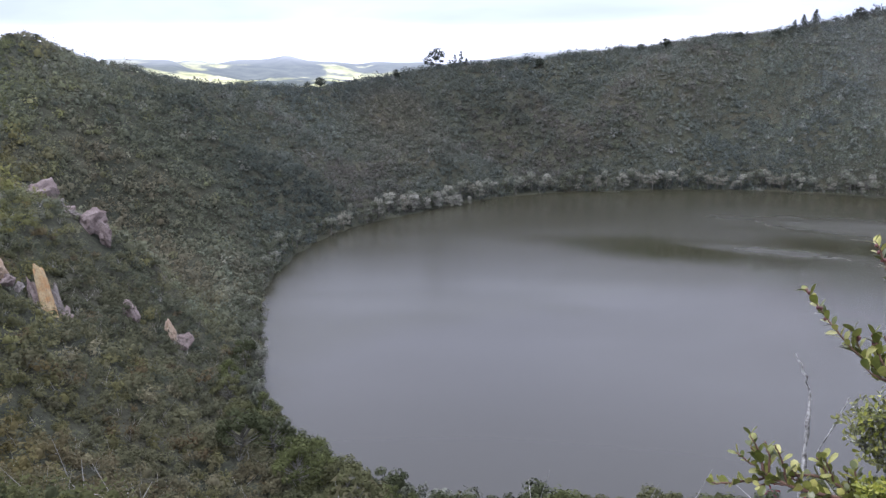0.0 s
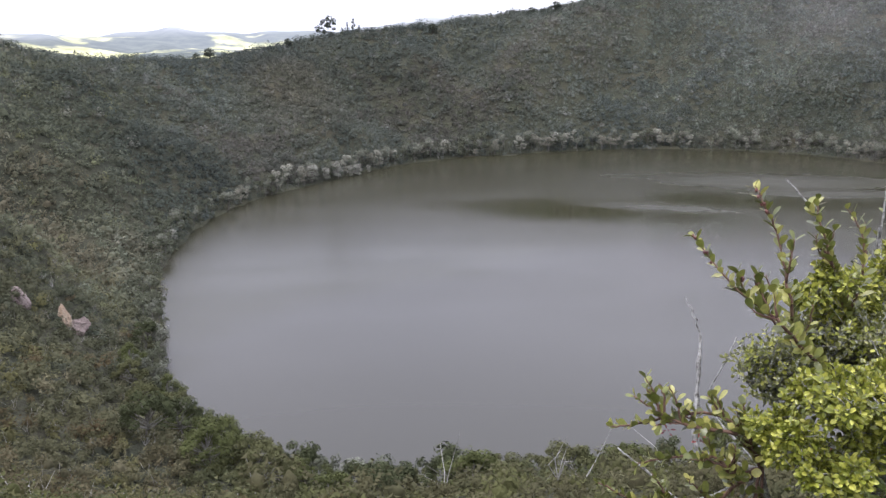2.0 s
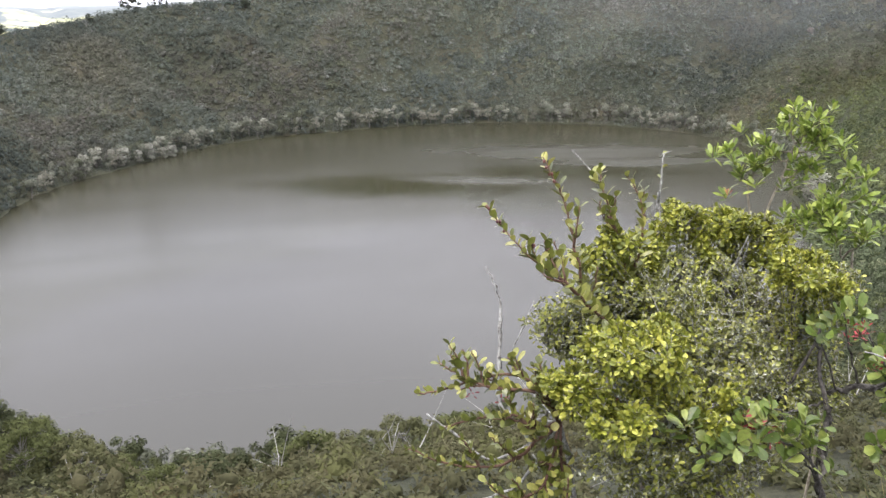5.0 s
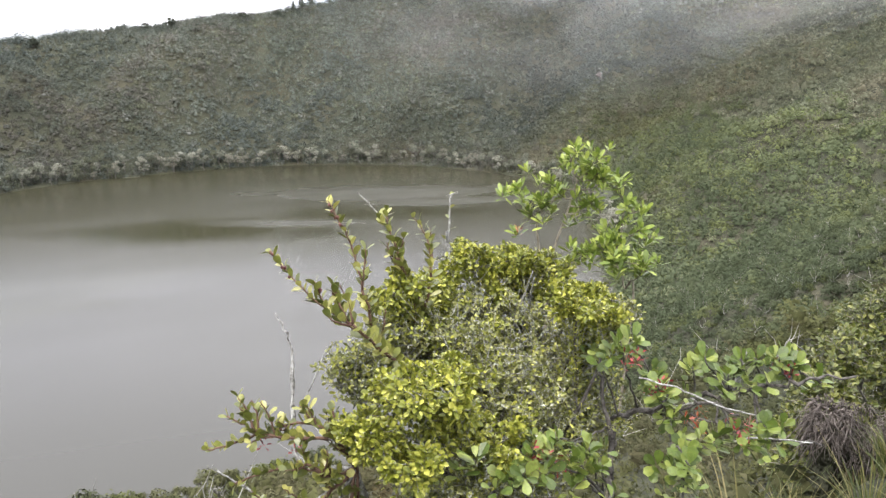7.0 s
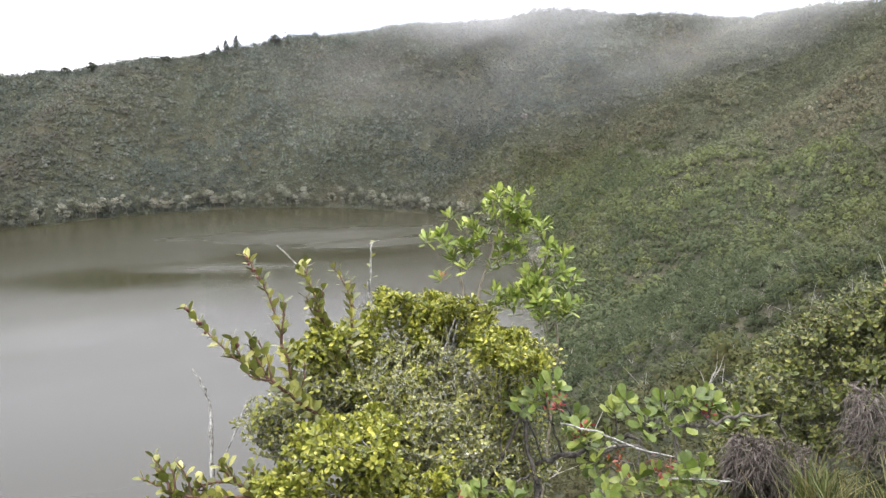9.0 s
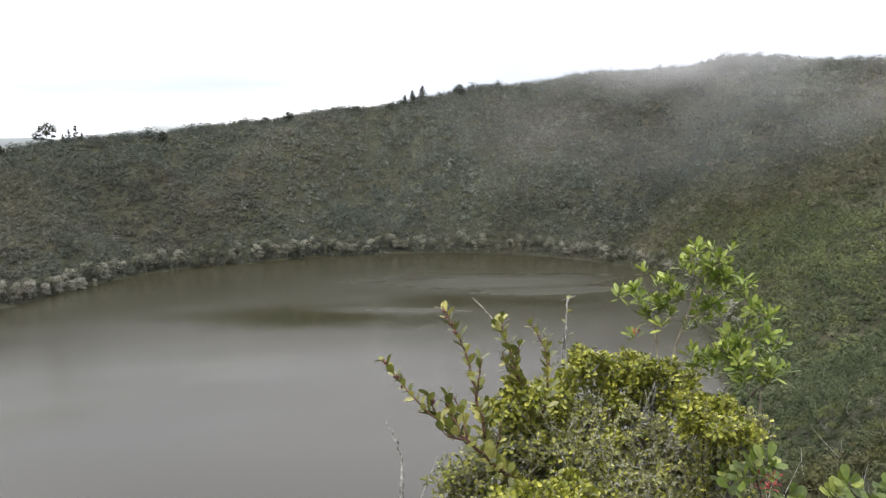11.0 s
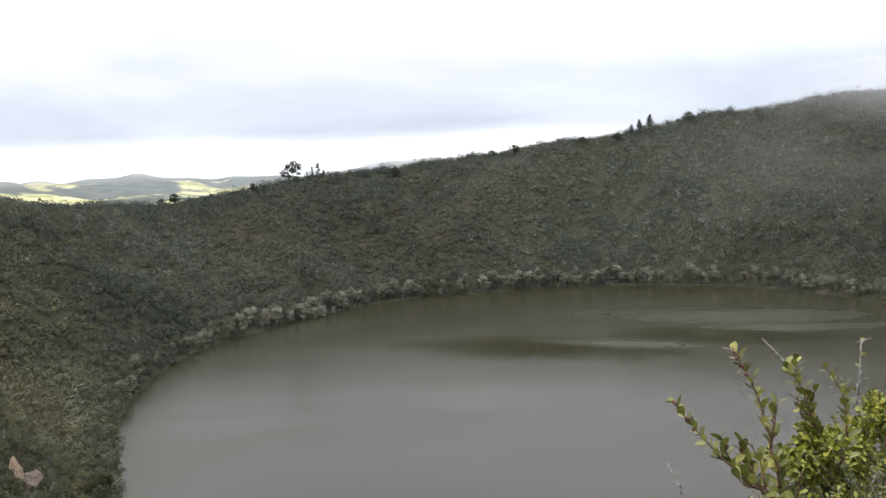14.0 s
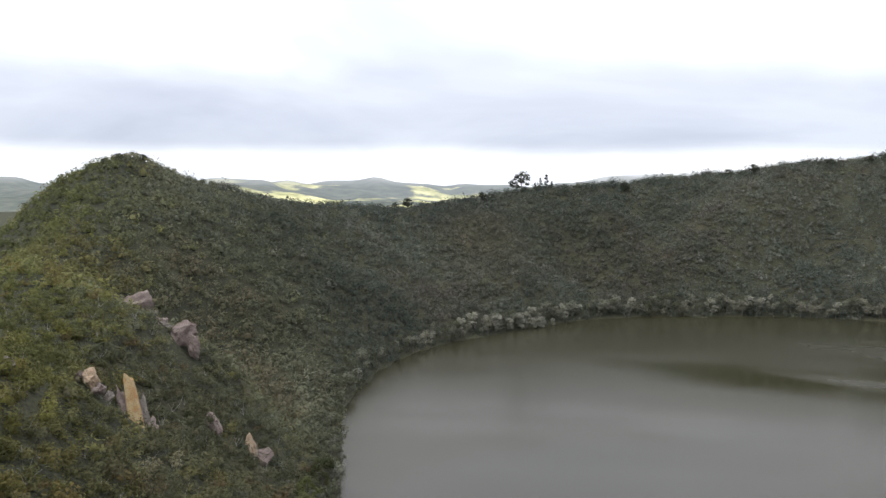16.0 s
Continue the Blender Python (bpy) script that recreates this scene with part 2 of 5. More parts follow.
def height(x, y):
    x, y = np.asarray(x, float), np.asarray(y, float)
    s, h, e, past, ang = slope_share(x, y)
    sc = np.clip(s, 0, 1)
    z = 0.3 + h * sc ** e
    z = z - 0.10 * h * np.exp(-((sc - 1) / 0.10) ** 2) * 0.25
    # spurs and gullies running down to the lake
    ridge = np.sin(np.radians(ang * 9 + 40)) * 0.5 + np.sin(np.radians(ang * 17 + 130)) * 0.35 + 2.3 * np.exp(-((ang - 22) / 7) ** 2) - 2.4 * np.exp(-((ang - 35) / 6) ** 2) + 1.6 * np.exp(-((ang - 338) / 14) ** 2)
    z = z + 5.0 * ridge * np.sin(math.pi * sc) ** 1.2
    out = np.clip(past, 0, None)
    fall = 0.72 + 0.22 * np.clip((-100 - x) / 25, 0, 1)   # the western flank drops away faster
    z = np.where(s > 1, z - fall * out * out / (out + 25), z)
    near = 1 - np.exp(-(x * x + y * y) / 30.0 ** 2)
    z = z + unevenness(x, y) * near * np.clip(sc * 4, 0, 1) * np.clip(1.2 - out / 300, 0.2, 1) * (1 - 0.6 * np.exp(-((s - 1) / 0.2) ** 2))
    z = np.where(s < 0, np.clip(s * 14, -4, 0) + 0.3, z)
    # trodden ledge at the overlook, rising to a bank on its uphill side
    q = ((x - 1.5) / 3.3) ** 2 + ((y - 0.1) / 2.4) ** 2
    ledge = np.exp(-q * q)
    rise = np.clip((x - 0.9) / 1.2, 0, 1)
    level = 58.42 + 0.38 * rise * rise * (3 - 2 * rise) + 0.03 * np.sin(x * 7 + np.sin(y * 5)) + 0.02 * np.sin(y * 11 + x * 3)
    z = z * (1 - ledge) + level * ledge
    z = z + 0.48 * np.exp(-((x - 2.65) / 0.95) ** 2 - ((y - 1.6) / 0.75) ** 2) * (1 + 0.12 * np.sin(x * 9 + 2 * np.sin(y * 7)))
    return np.maximum(z, -75 + 0.02 * z)


def mesh_object(name, verts, faces, mat, smooth=False):
    me = bpy.data.meshes.new(name)
    verts, faces = np.asarray(verts, np.float32), np.asarray(faces, np.int32)
    me.vertices.add(len(verts))
    me.vertices.foreach_set("co", verts.ravel())
    n = faces.shape[1]
    me.loops.add(faces.size)
    me.loops.foreach_set("vertex_index", faces.ravel())
    me.polygons.add(len(faces))
    me.polygons.foreach_set("loop_start", np.arange(0, faces.size, n, dtype=np.int32))
    me.polygons.foreach_set("loop_total", np.full(len(faces), n, np.int32))
    me.polygons.foreach_set("use_smooth", np.full(len(faces), smooth))
    me.update(calc_edges=True)
    me.materials.append(mat)
    return new(name, me)


def tint_mesh(ob, rgb):
    """One colour a vertex, as the plant's own colour."""
    at = ob.data.attributes.new("tint", "FLOAT_COLOR", "POINT")
    at.data.foreach_set("color", np.concatenate((rgb, np.ones((len(rgb), 1))), 1).astype(np.float32).ravel())


def grid_faces(nu, nv):
    i = np.arange((nu - 1) * (nv - 1))
    a = (i // (nv - 1)) * nv + i % (nv - 1)
    return np.stack((a, a + nv, a + nv + 1, a + 1), 1)


def build_ground():
    # rings round the overlook, fine close by and coarse towards the horizon
    rings = np.concatenate(([0.02], np.geomspace(0.4, 60, 70), np.linspace(63, 640, 150), np.geomspace(660, 4800, 30)))
    turn = np.linspace(0, 2 * math.pi, 301)
    rr, aa = np.meshgrid(rings, turn, indexing="ij")
    x, y = rr * np.sin(aa), rr * np.cos(aa)
    z = height(x, y)
    fade = np.clip((rr - 700) / 900, 0, 1)
    hills = -95 + 38 * np.sin(x / 420 + 1.0) * np.sin(y / 530 + 0.4) + 25 * np.sin(x / 190 + y / 260)
    z = z * (1 - fade) + hills * fade
    ob = mesh_object("ground", np.stack((x, y, z), -1).reshape(-1, 3), grid_faces(len(rings), 301), SOIL, True)
    return tagged(ob, "dark soil and undergrowth of a steep crater rim", "ground", kind="structure")


build_ground()


def build_water():
    a = np.linspace(0, 2 * math.pi, 241)[:-1]
    r = np.interp(np.degrees(a), np.arange(720) * 0.5, T_SHORE, period=360) + 5
    bm = bmesh.new()
    rim = [bm.verts.new((CENTRE[0] + q * math.cos(t), CENTRE[1] + q * math.sin(t), 0)) for q, t in zip(r, a)]
    bm.faces.new(rim)
    me = bpy.data.meshes.new("water")
    bm.to_mesh(me)
    me.materials.append(WATER)
    return tagged(new("water", me), "murky grey-brown crater lake with faint wind streaks", "lake", kind="structure")


build_water()

# ---------------------------------------------------------------- shrubs on the slopes
RUST = (0.112, 0.088, 0.068)
# greyed, blued tints: haze over the far slopes is put into these colours
OLIVE, DARK, LIME, BROWN, GREY = (0.101, 0.113, 0.094), (0.074, 0.086, 0.077), (0.122, 0.132, 0.085), (0.114, 0.109, 0.094), (0.168, 0.172, 0.158)


def leaf_cloud(rng, centres, radii, tints, count, size, flat=0.75, low=-0.15, three=False):
    """Leaf clumps over the crowns of many shrubs: vertices, faces and tints of small bent blades."""
    n = len(centres)
    d = rng.normal(size=(n, count, 3))
    d[..., 2] = np.abs(d[..., 2]) * 1.15 + low
    d /= np.linalg.norm(d, axis=2, keepdims=True)
    lumps = 1 + 0.28 * np.sin(d[..., 0] * 5 + rng.uniform(0, 6, (n, 1))) * np.sin(d[..., 1] * 5 + rng.uniform(0, 6, (n, 1)))
    rad = radii[:, None] * lumps * rng.uniform(0.74, 1.04, (n, count))
    c = centres[:, None] + d * rad[..., None] * np.array((1, 1, flat))
    nrm = d + rng.normal(size=d.shape) * 0.2 + np.array((0, 0, 0.55))
    nrm /= np.linalg.norm(nrm, axis=2, keepdims=True)
    u = np.cross(nrm, rng.normal(size=d.shape))
    u /= np.linalg.norm(u, axis=2, keepdims=True) + 1e-9
    v = np.cross(nrm, u)
    sz = size * rng.uniform(0.6, 1.4, (n, count, 1)) * np.sqrt(radii / np.median(radii))[:, None, None]
    u, v = u * sz, v * sz * rng.uniform(0.45, 0.8, (n, count, 1))
    dip = nrm * sz * 0.35
    q = np.stack((c - u - dip, c - v, c + u + v * 0.4) if three else (c - u - dip, c - v, c + u - dip, c + v), 2).reshape(-1, 3)
    k = 3 if three else 4
    f = np.arange(len(q)).reshape(-1, k)
    t = np.repeat(tints, count * k, 0) * rng.uniform(0.95, 1.05, (n * count, 1)).repeat(k, 0)
    return q, f, t


CLEARINGS = [(-58.5, 127.5, 3.4), (-59.0, 130.0, 3.0), (-82.5, 184.5, 5.0), (-83.5, 187.5, 5.0), (-66.5, 168.0, 4.0), (-67.3, 171.0, 4.0), (-46.0, 150.0, 2.6), (-46.8, 152.0, 2.6), (-62.5, 123.5, 3.2), (-52.8, 147.8, 2.2), (-75.0, 177.5, 3.6), (-75.8, 180.0, 3.6)]   # x, y, radius: bare rock


def scatter(rng, step, test, beyond=12):
    gx, gy = np.meshgrid(np.arange(-300, 520, step), np.arange(-60, 640, step), indexing="ij")
    x = gx.ravel() + rng.uniform(-0.5, 0.5, gx.size) * step
    y = gy.ravel() + rng.uniform(-0.5, 0.5, gx.size) * step
    s, h, e, past, ang = slope_share(x, y)
    ok = (s > -0.014) & (past < np.where(x < -40, 45, beyond)) & test(np.hypot(x, y), x, y)
    for cx, cy, cr in CLEARINGS:
        ok &= np.hypot(x - cx, y - cy) > cr
    # thinner growth behind the overlook and on the outer flanks
    ok &= ~(((y < 0.35 * x) | (x < -0.8 * y)) & (np.hypot(x, y) > 60) & (rng.uniform(size=len(x)) < 0.7))
    return x[ok], y[ok], s[ok]


def shrub_tints(rng, x, y, s):
    """Patches of olive, dark, brown and yellow-green growth that run into one another; a grassy spine on the west crest, a brown scar below the saddle."""
    n = len(x)
    away = np.hypot(x, y)
    soft = rng.normal(size=n)
    n1 = np.sin(x / 31 + 2 * np.sin(y / 47)) + np.sin(y / 23 + 1.7 * np.sin(x / 39)) + 0.6 * np.sin(x / 7 + 2 * np.sin(y / 9)) + soft * 0.5
    pal = np.array((DARK, OLIVE, BROWN, LIME, GREY, RUST))
    c = pal[0] + (pal[1] - pal[0]) * np.clip((n1 + 1.6) / 1.8, 0, 1)[:, None]
    c = c + (pal[2] - c) * np.clip((n1 - 0.7) / 1.5, 0, 0.9)[:, None]
    u, w = rng.uniform(size=n), rng.uniform(size=n)
    edge = y + 25 * np.sin(x / 23) + soft * 14
    shoulder = (x > 60) & (x + soft * 7 < np.interp(y, (120, 160, 190, 250, 300, 320), (224, 236, 246, 272, 280, 268))) & (y + soft * 5 < 318)
    sunny = ((x > 150) & shoulder) | ((x < -55) & (s > 0.55)) | ((away < 140) & (x > -60))
    for pick, k, share in ((u < 0.04, 3, 0.7), (u > 0.975, 4, 0.8), (sunny & (w < np.where(x < -20, 0.10, 0.20)), 3, 0.8), ((away < 215) & (x < 60) & (w > 0.95), 5, 0.6), ((away < 215) & (x < 60) & (w > 0.86) & (w < 0.95), 4, 0.35)):
        c = np.where(pick[:, None], c + (pal[k] - c) * share, c)
    scar = (np.clip(1.4 - np.hypot((x + 20) / 22, (y - 420) / 32), 0, 1) * 0.6)[:, None]
    c = c + (np.array((0.122, 0.113, 0.085)) - c) * scar
    lush = ((away < 170) & (x > -20)) | shoulder
    upper = ((x > 150) & (edge < 330) & ~shoulder)[:, None]
    c = c * np.where(upper, np.array((0.98, 0.94, 0.76)), 1.0)
    west = (np.clip((np.interp(x, (-80, -30), (400, 270)) - away + soft * 25) / 130, 0, 1) * (x <= -20))[:, None]
    stand_and_shade = 1 + 0.20 * np.sin(x / 52 + 1.5 * np.sin(y / 61)) * np.sin(y / 44 + 0.7) + 0.14 * np.sin(x / 17 + np.sin(y / 29) * 2) * np.sin(y / 13 + 1.4 * np.sin(x / 21))
    # gully tints darkened, spur tints lightened: slope shading put into the shrub colours
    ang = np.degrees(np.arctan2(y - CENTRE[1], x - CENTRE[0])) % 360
    stand_and_shade = stand_and_shade * (1 - 0.26 * np.exp(-((ang - 33 - 6 * (s - 0.5)) / 5) ** 2) + 0.14 * np.exp(-((ang - 22) / 4) ** 2))
    spine = (np.clip((-0.44 * y - x + soft * 6) / 14, 0, 1) * np.clip((s - 0.45) / 0.3, 0, 1) * (y > 0))[:, None]
    warm = (np.clip((205 - away + soft * 18) / 50, 0, 1) * (x <= -20))[:, None]
    c = c * (1 + spine * (np.array((1.06, 1.07, 0.70)) - 1)) * (1 + warm * (np.array((1.04, 0.97, 0.84)) - 1))
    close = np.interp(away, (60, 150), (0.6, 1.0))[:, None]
    c = c * close * np.exp(rng.normal(size=(n, 1)) * 0.09) * stand_and_shade[:, None] * (1 + west * (np.array((1.0, 0.955, 0.76)) - 1))
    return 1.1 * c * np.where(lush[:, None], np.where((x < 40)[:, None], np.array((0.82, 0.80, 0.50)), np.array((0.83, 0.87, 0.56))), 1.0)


def crown_domes(rng, centres, radii, tints, flat, sides=5):
    """The dense inner growth of the crowns, as lumpy domes: vertices, faces and tints."""
    n = len(centres)
    up = np.repeat(np.array((-0.35, 0.5)), sides)
    turn = np.tile(np.arange(sides) * 2 * math.pi / sides, 2) + np.repeat(np.arange(2) * math.pi / sides, sides)
    side = np.sqrt(1 - up ** 2)
    d = np.concatenate((np.stack((side * np.cos(turn), side * np.sin(turn), up), 1), ((0, 0, 1),)))
    lumps = 1 + rng.normal(size=(n, len(d))) * 0.14
    q = centres[:, None] + d * (radii[:, None] * lumps)[..., None] * np.stack((np.ones(n), np.ones(n), flat), 1)[:, None]
    tri = []
    for k in range(sides):
        j = (k + 1) % sides
        tri += [(k, j, sides + k), (j, sides + j, sides + k), (sides + k, sides + j, 2 * sides)]
    f = (np.array(tri)[None] + np.arange(n)[:, None, None] * len(d)).reshape(-1, 3)
    t = np.repeat(tints, len(d), 0) * rng.uniform(0.9, 1.1, (n * len(d), 1))
    return q.reshape(-1, 3), f, t


def crown_tufts(rng, centres, radii, tints, flat, count, size, low=-0.2):
    """Small bent leafy tufts spread evenly over the crowns."""
    n = len(centres)
    k = np.arange(count) + 0.5
    up = np.clip(low + (1 - low) * k / count + rng.normal(size=(n, count)) * 0.05, -0.6, 1)
    turn = k * 2.39996 + rng.uniform(0, 6.28, (n, 1)) + rng.normal(size=(n, count)) * 0.15
    side = np.sqrt(1 - up ** 2)
    d = np.stack((side * np.cos(turn), side * np.sin(turn), up), 2)
    reach = 1.2 - 0.65 * rng.uniform(size=(n, count)) ** 1.3
    c = centres[:, None] + d * (radii[:, None] * reach)[..., None] * np.stack((np.ones(n), np.ones(n), flat), 1)[:, None]
    nrm = d * 0.5 + rng.normal(size=d.shape) * 0.5 + np.array((0, 0, 0.5))
    nrm /= np.linalg.norm(nrm, axis=2, keepdims=True)
    u = np.cross(nrm, rng.normal(size=d.shape))
    u /= np.linalg.norm(u, axis=2, keepdims=True) + 1e-9
    v = np.cross(nrm, u)
    sz = (size * np.sqrt(radii / np.median(radii))[:, None] * rng.uniform(0.55, 1.35, (n, count)))[..., None]
    u, v = u * sz, v * sz * rng.uniform(0.5, 0.85, (n, count, 1))
    q = np.stack((c - u - nrm * sz * 0.25, c - v, c + u + v * 0.4), 2).reshape(-1, 3)
    t = np.repeat(tints, count * 3, 0) * rng.uniform(0.9, 1.12, (n * count, 1)).repeat(3, 0)
    return q, t


def build_shrubland(name, label, step, test, rad, seed, tufts, size, lobes=1, lift=(0.0, 0.45), core=0.42):
    """Shrubs packed over the slope, each one or several leafy domes with tufts standing out of them."""
    rng = np.random.default_rng(seed)
    x, y, s = scatter(rng, step, test)
    r = rad[0] + (rad[1] - rad[0]) * rng.uniform(size=len(x)) ** 2.2
    r = np.where(rng.uniform(size=len(x)) < 0.05, r * 1.3, r)
    r = np.where((s > 0.92) & (x < -40), r * 0.72, r)   # wind-cut growth on the exposed crest
    c = np.stack((x, y, height(x, y) + r * rng.uniform(lift[0], lift[1], len(x))), 1)
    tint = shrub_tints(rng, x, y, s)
    if lobes > 1:
        off = rng.normal(size=(len(x), lobes, 3)) * np.array((0.52, 0.52, 0.2))
        c = (c[:, None] + off * r[:, None, None]).reshape(-1, 3)
        r = (r[:, None] * rng.uniform(0.38, 0.72, (len(x), lobes))).ravel()
        tint = np.repeat(tint, lobes, 0) * rng.uniform(0.94, 1.06, (len(r), 1))
    flat = rng.uniform(0.8, 1.5, len(r))
    q, f, t = crown_domes(rng, c, r * core, tint, flat)
    q2, t2 = crown_tufts(rng, c, r, tint, flat, tufts, size)
    f2 = np.arange(len(q2)).reshape(-1, 3) + len(q)
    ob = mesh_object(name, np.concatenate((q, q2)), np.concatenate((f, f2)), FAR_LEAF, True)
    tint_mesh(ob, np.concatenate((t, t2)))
    return tagged(ob, label, "shrubs", kind="stuff")


build_shrubland("far_shrubland", "dense dark olive shrubs covering the far crater slopes", 2.45, lambda d, x, y: d > 190, (1.0, 2.9), 11, 44, 0.40, core=0.36)
build_shrubland("mid_shrubland", "mixed olive and yellow-green shrubs on the steep crater slopes", 2.0, lambda d, x, y: (d <= 190) & (d > 75), (1.0, 2.3), 12, 54, 0.2, 3)
build_shrubland("near_shrubland", "low dense green shrubs on the slope below the overlook", 1.7, lambda d, x, y: (d <= 75) & (d > 42), (0.7, 1.7), 13, 80, 0.13, 3)
build_shrubland("steep_bank_shrubs", "low green shrubs on the steep bank under the overlook", 1.2, lambda d, x, y: (d <= 42) & (d > 6), (0.5, 1.0), 14, 56, 0.09, 2)
build_shrubland("bank_edge_growth", "low leafy undergrowth at the edge of the overlook", 0.55, lambda d, x, y: (d <= 6.5) & (d > 1.9) & (x > 0.75) & (y > 0.8), (0.14, 0.3), 15, 130, 0.034, 1)

# ---------------------------------------------------------------- tools for plants and rocks
def part(name, ob_data, mat, parent, label="", kind=""):
    """One mesh object under a thing or a part; ob_data is a bmesh or a mesh."""
    if isinstance(ob_data, bmesh.types.BMesh):
        me = bpy.data.meshes.new(name)
        ob_data.to_mesh(me)
        ob_data.free()
        me.materials.append(mat)
    else:
        me = ob_data
    ob = new(name, me)
    ob.parent = parent
    return tagged(ob, label, kind=kind)


def holder(name, place, label, category, group=""):
    ob = new(name)
    ob.empty_display_size = 0.2
    ob.location = place
    bpy.context.view_layer.update()
    return tagged(ob, label, category, group)


def tube(bm, pts, r0, r1, sides=6, knots=0.0, rng=None):
    """A tapered round stem through the points."""
    pts = [Vector(p) for p in pts]
    rings, ref = [], Vector((0.3, 0.5, 0.81))
    for i, p in enumerate(pts):
        d = (pts[min(i + 1, len(pts) - 1)] - pts[max(i - 1, 0)]).normalized()
        u = d.cross(ref).normalized()
        v = d.cross(u)
        f = i / (len(pts) - 1)
        r = r0 + (r1 - r0) * f
        if rng is not None and knots:
            r *= 1 + rng.uniform(-knots, knots)
        rings.append([bm.verts.new(p + (u * math.cos(a) + v * math.sin(a)) * r) for a in (2 * math.pi * k / sides for k in range(sides))])
    for a, b in zip(rings, rings[1:]):
        for k in range(sides):
            f = bm.faces.new((a[k], a[(k + 1) % sides], b[(k + 1) % sides], b[k]))
            f.smooth = True
    bm.faces.new(rings[0][::-1])
    bm.faces.new(rings[-1])


def smooth_line(pts, steps=4, wobble=0.0, rng=None):
    """Points on a rounded line through pts, with a little wander."""
    pts = [Vector(p) for p in pts]
    ext = [pts[0] * 2 - pts[1]] + pts + [pts[-1] * 2 - pts[-2]]
    out = []
    for i in range(1, len(ext) - 2):
        p0, p1, p2, p3 = ext[i - 1:i + 3]
        for k in range(steps):
            t = k / steps
            q = 0.5 * ((2 * p1) + (p2 - p0) * t + (2 * p0 - 5 * p1 + 4 * p2 - p3) * t * t + (3 * p1 - p0 - 3 * p2 + p3) * t ** 3)
            if wobble:
                q = q + Vector(rng.normal(size=3)) * wobble
            out.append(q)
    out.append(pts[-1])
    return out


LEAF_OUTLINE = {"oval": (0.0, 0.18, 0.29, 0.24, 0.0), "obovate": (0.0, 0.15, 0.27, 0.26, 0.0), "narrow": (0.0, 0.14, 0.19, 0.14, 0.0)}


def leaf_template(shape, fold=0.16, curl=0.10):
    """A blade one unit long along +y, its face up: midrib, two folded halves, a curled tip."""
    if shape == "small":
        return np.array(((0, 0, 0), (-0.22, 0.28, 0.08), (-0.33, 0.62, 0.08), (-0.2, 0.93, -0.02), (0, 1, -0.10), (0.2, 0.93, -0.02), (0.33, 0.62, 0.08), (0.22, 0.28, 0.08))), [(0, 4, 3, 2, 1), (0, 7, 6, 5, 4)]
    ys, ws = (0.0, 0.28, 0.58, 0.85, 1.0), LEAF_OUTLINE[shape]
    v, f = [], []
    for y, w in zip(ys, ws):
        z = -curl * y * y
        if w == 0:
            v.append((0, y, z))
        else:
            v += [(-w, y, z + fold * w), (0, y, z), (w, y, z + fold * w)]
    f = [(0, 2, 1), (0, 3, 2)]
    for a in (1, 4):
        f += [(a, a + 1, a + 4, a + 3), (a + 1, a + 2, a + 5, a + 4)]
    f += [(7, 8, 10), (8, 9, 10)]
    return np.array(v, float), f


def leaf_mesh(name, shape, mat, fold=0.16, curl=0.10):
    v, f = leaf_template(shape, fold, curl)
    me = bpy.data.meshes.new(name)
    me.from_pydata([tuple(p) for p in v], [], f)
    for p in me.polygons:
        p.use_smooth = True
    me.materials.append(mat)
    return me


def leaf_pose(place, along, up, length):
    y = Vector(along).normalized()
    x = y.cross(Vector(up))
    if x.length < 1e-4:
        x = y.cross(Vector((0.3, 0.2, 0.9)))
    x.normalize()
    z = x.cross(y)
    m = Matrix((x, y, z)).transposed().to_4x4()
    return Matrix.Translation(place) @ m @ Matrix.Scale(length, 4)


def joined_leaves(name, poses, shape, mat, parent, label=""):
    v, f = leaf_template(shape)
    n = len(v)
    vh = np.concatenate((v, np.ones((n, 1))), 1)
    allv = np.concatenate([(vh @ np.array(m).T)[:, :3] for m in poses])
    faces = [tuple(i + k * n for i in q) for k in range(len(poses)) for q in f]
    me = bpy.data.meshes.new(name)
    me.from_pydata(allv.tolist(), [], faces)
    me.materials.append(mat)
    return part(name, me, mat, parent, label, "stuff")


def leaf_parts(poses, mesh, parent, name="leaf"):
    for m in poses:
        ob = new(name, mesh)
        ob.parent = parent
        ob.matrix_basis = m


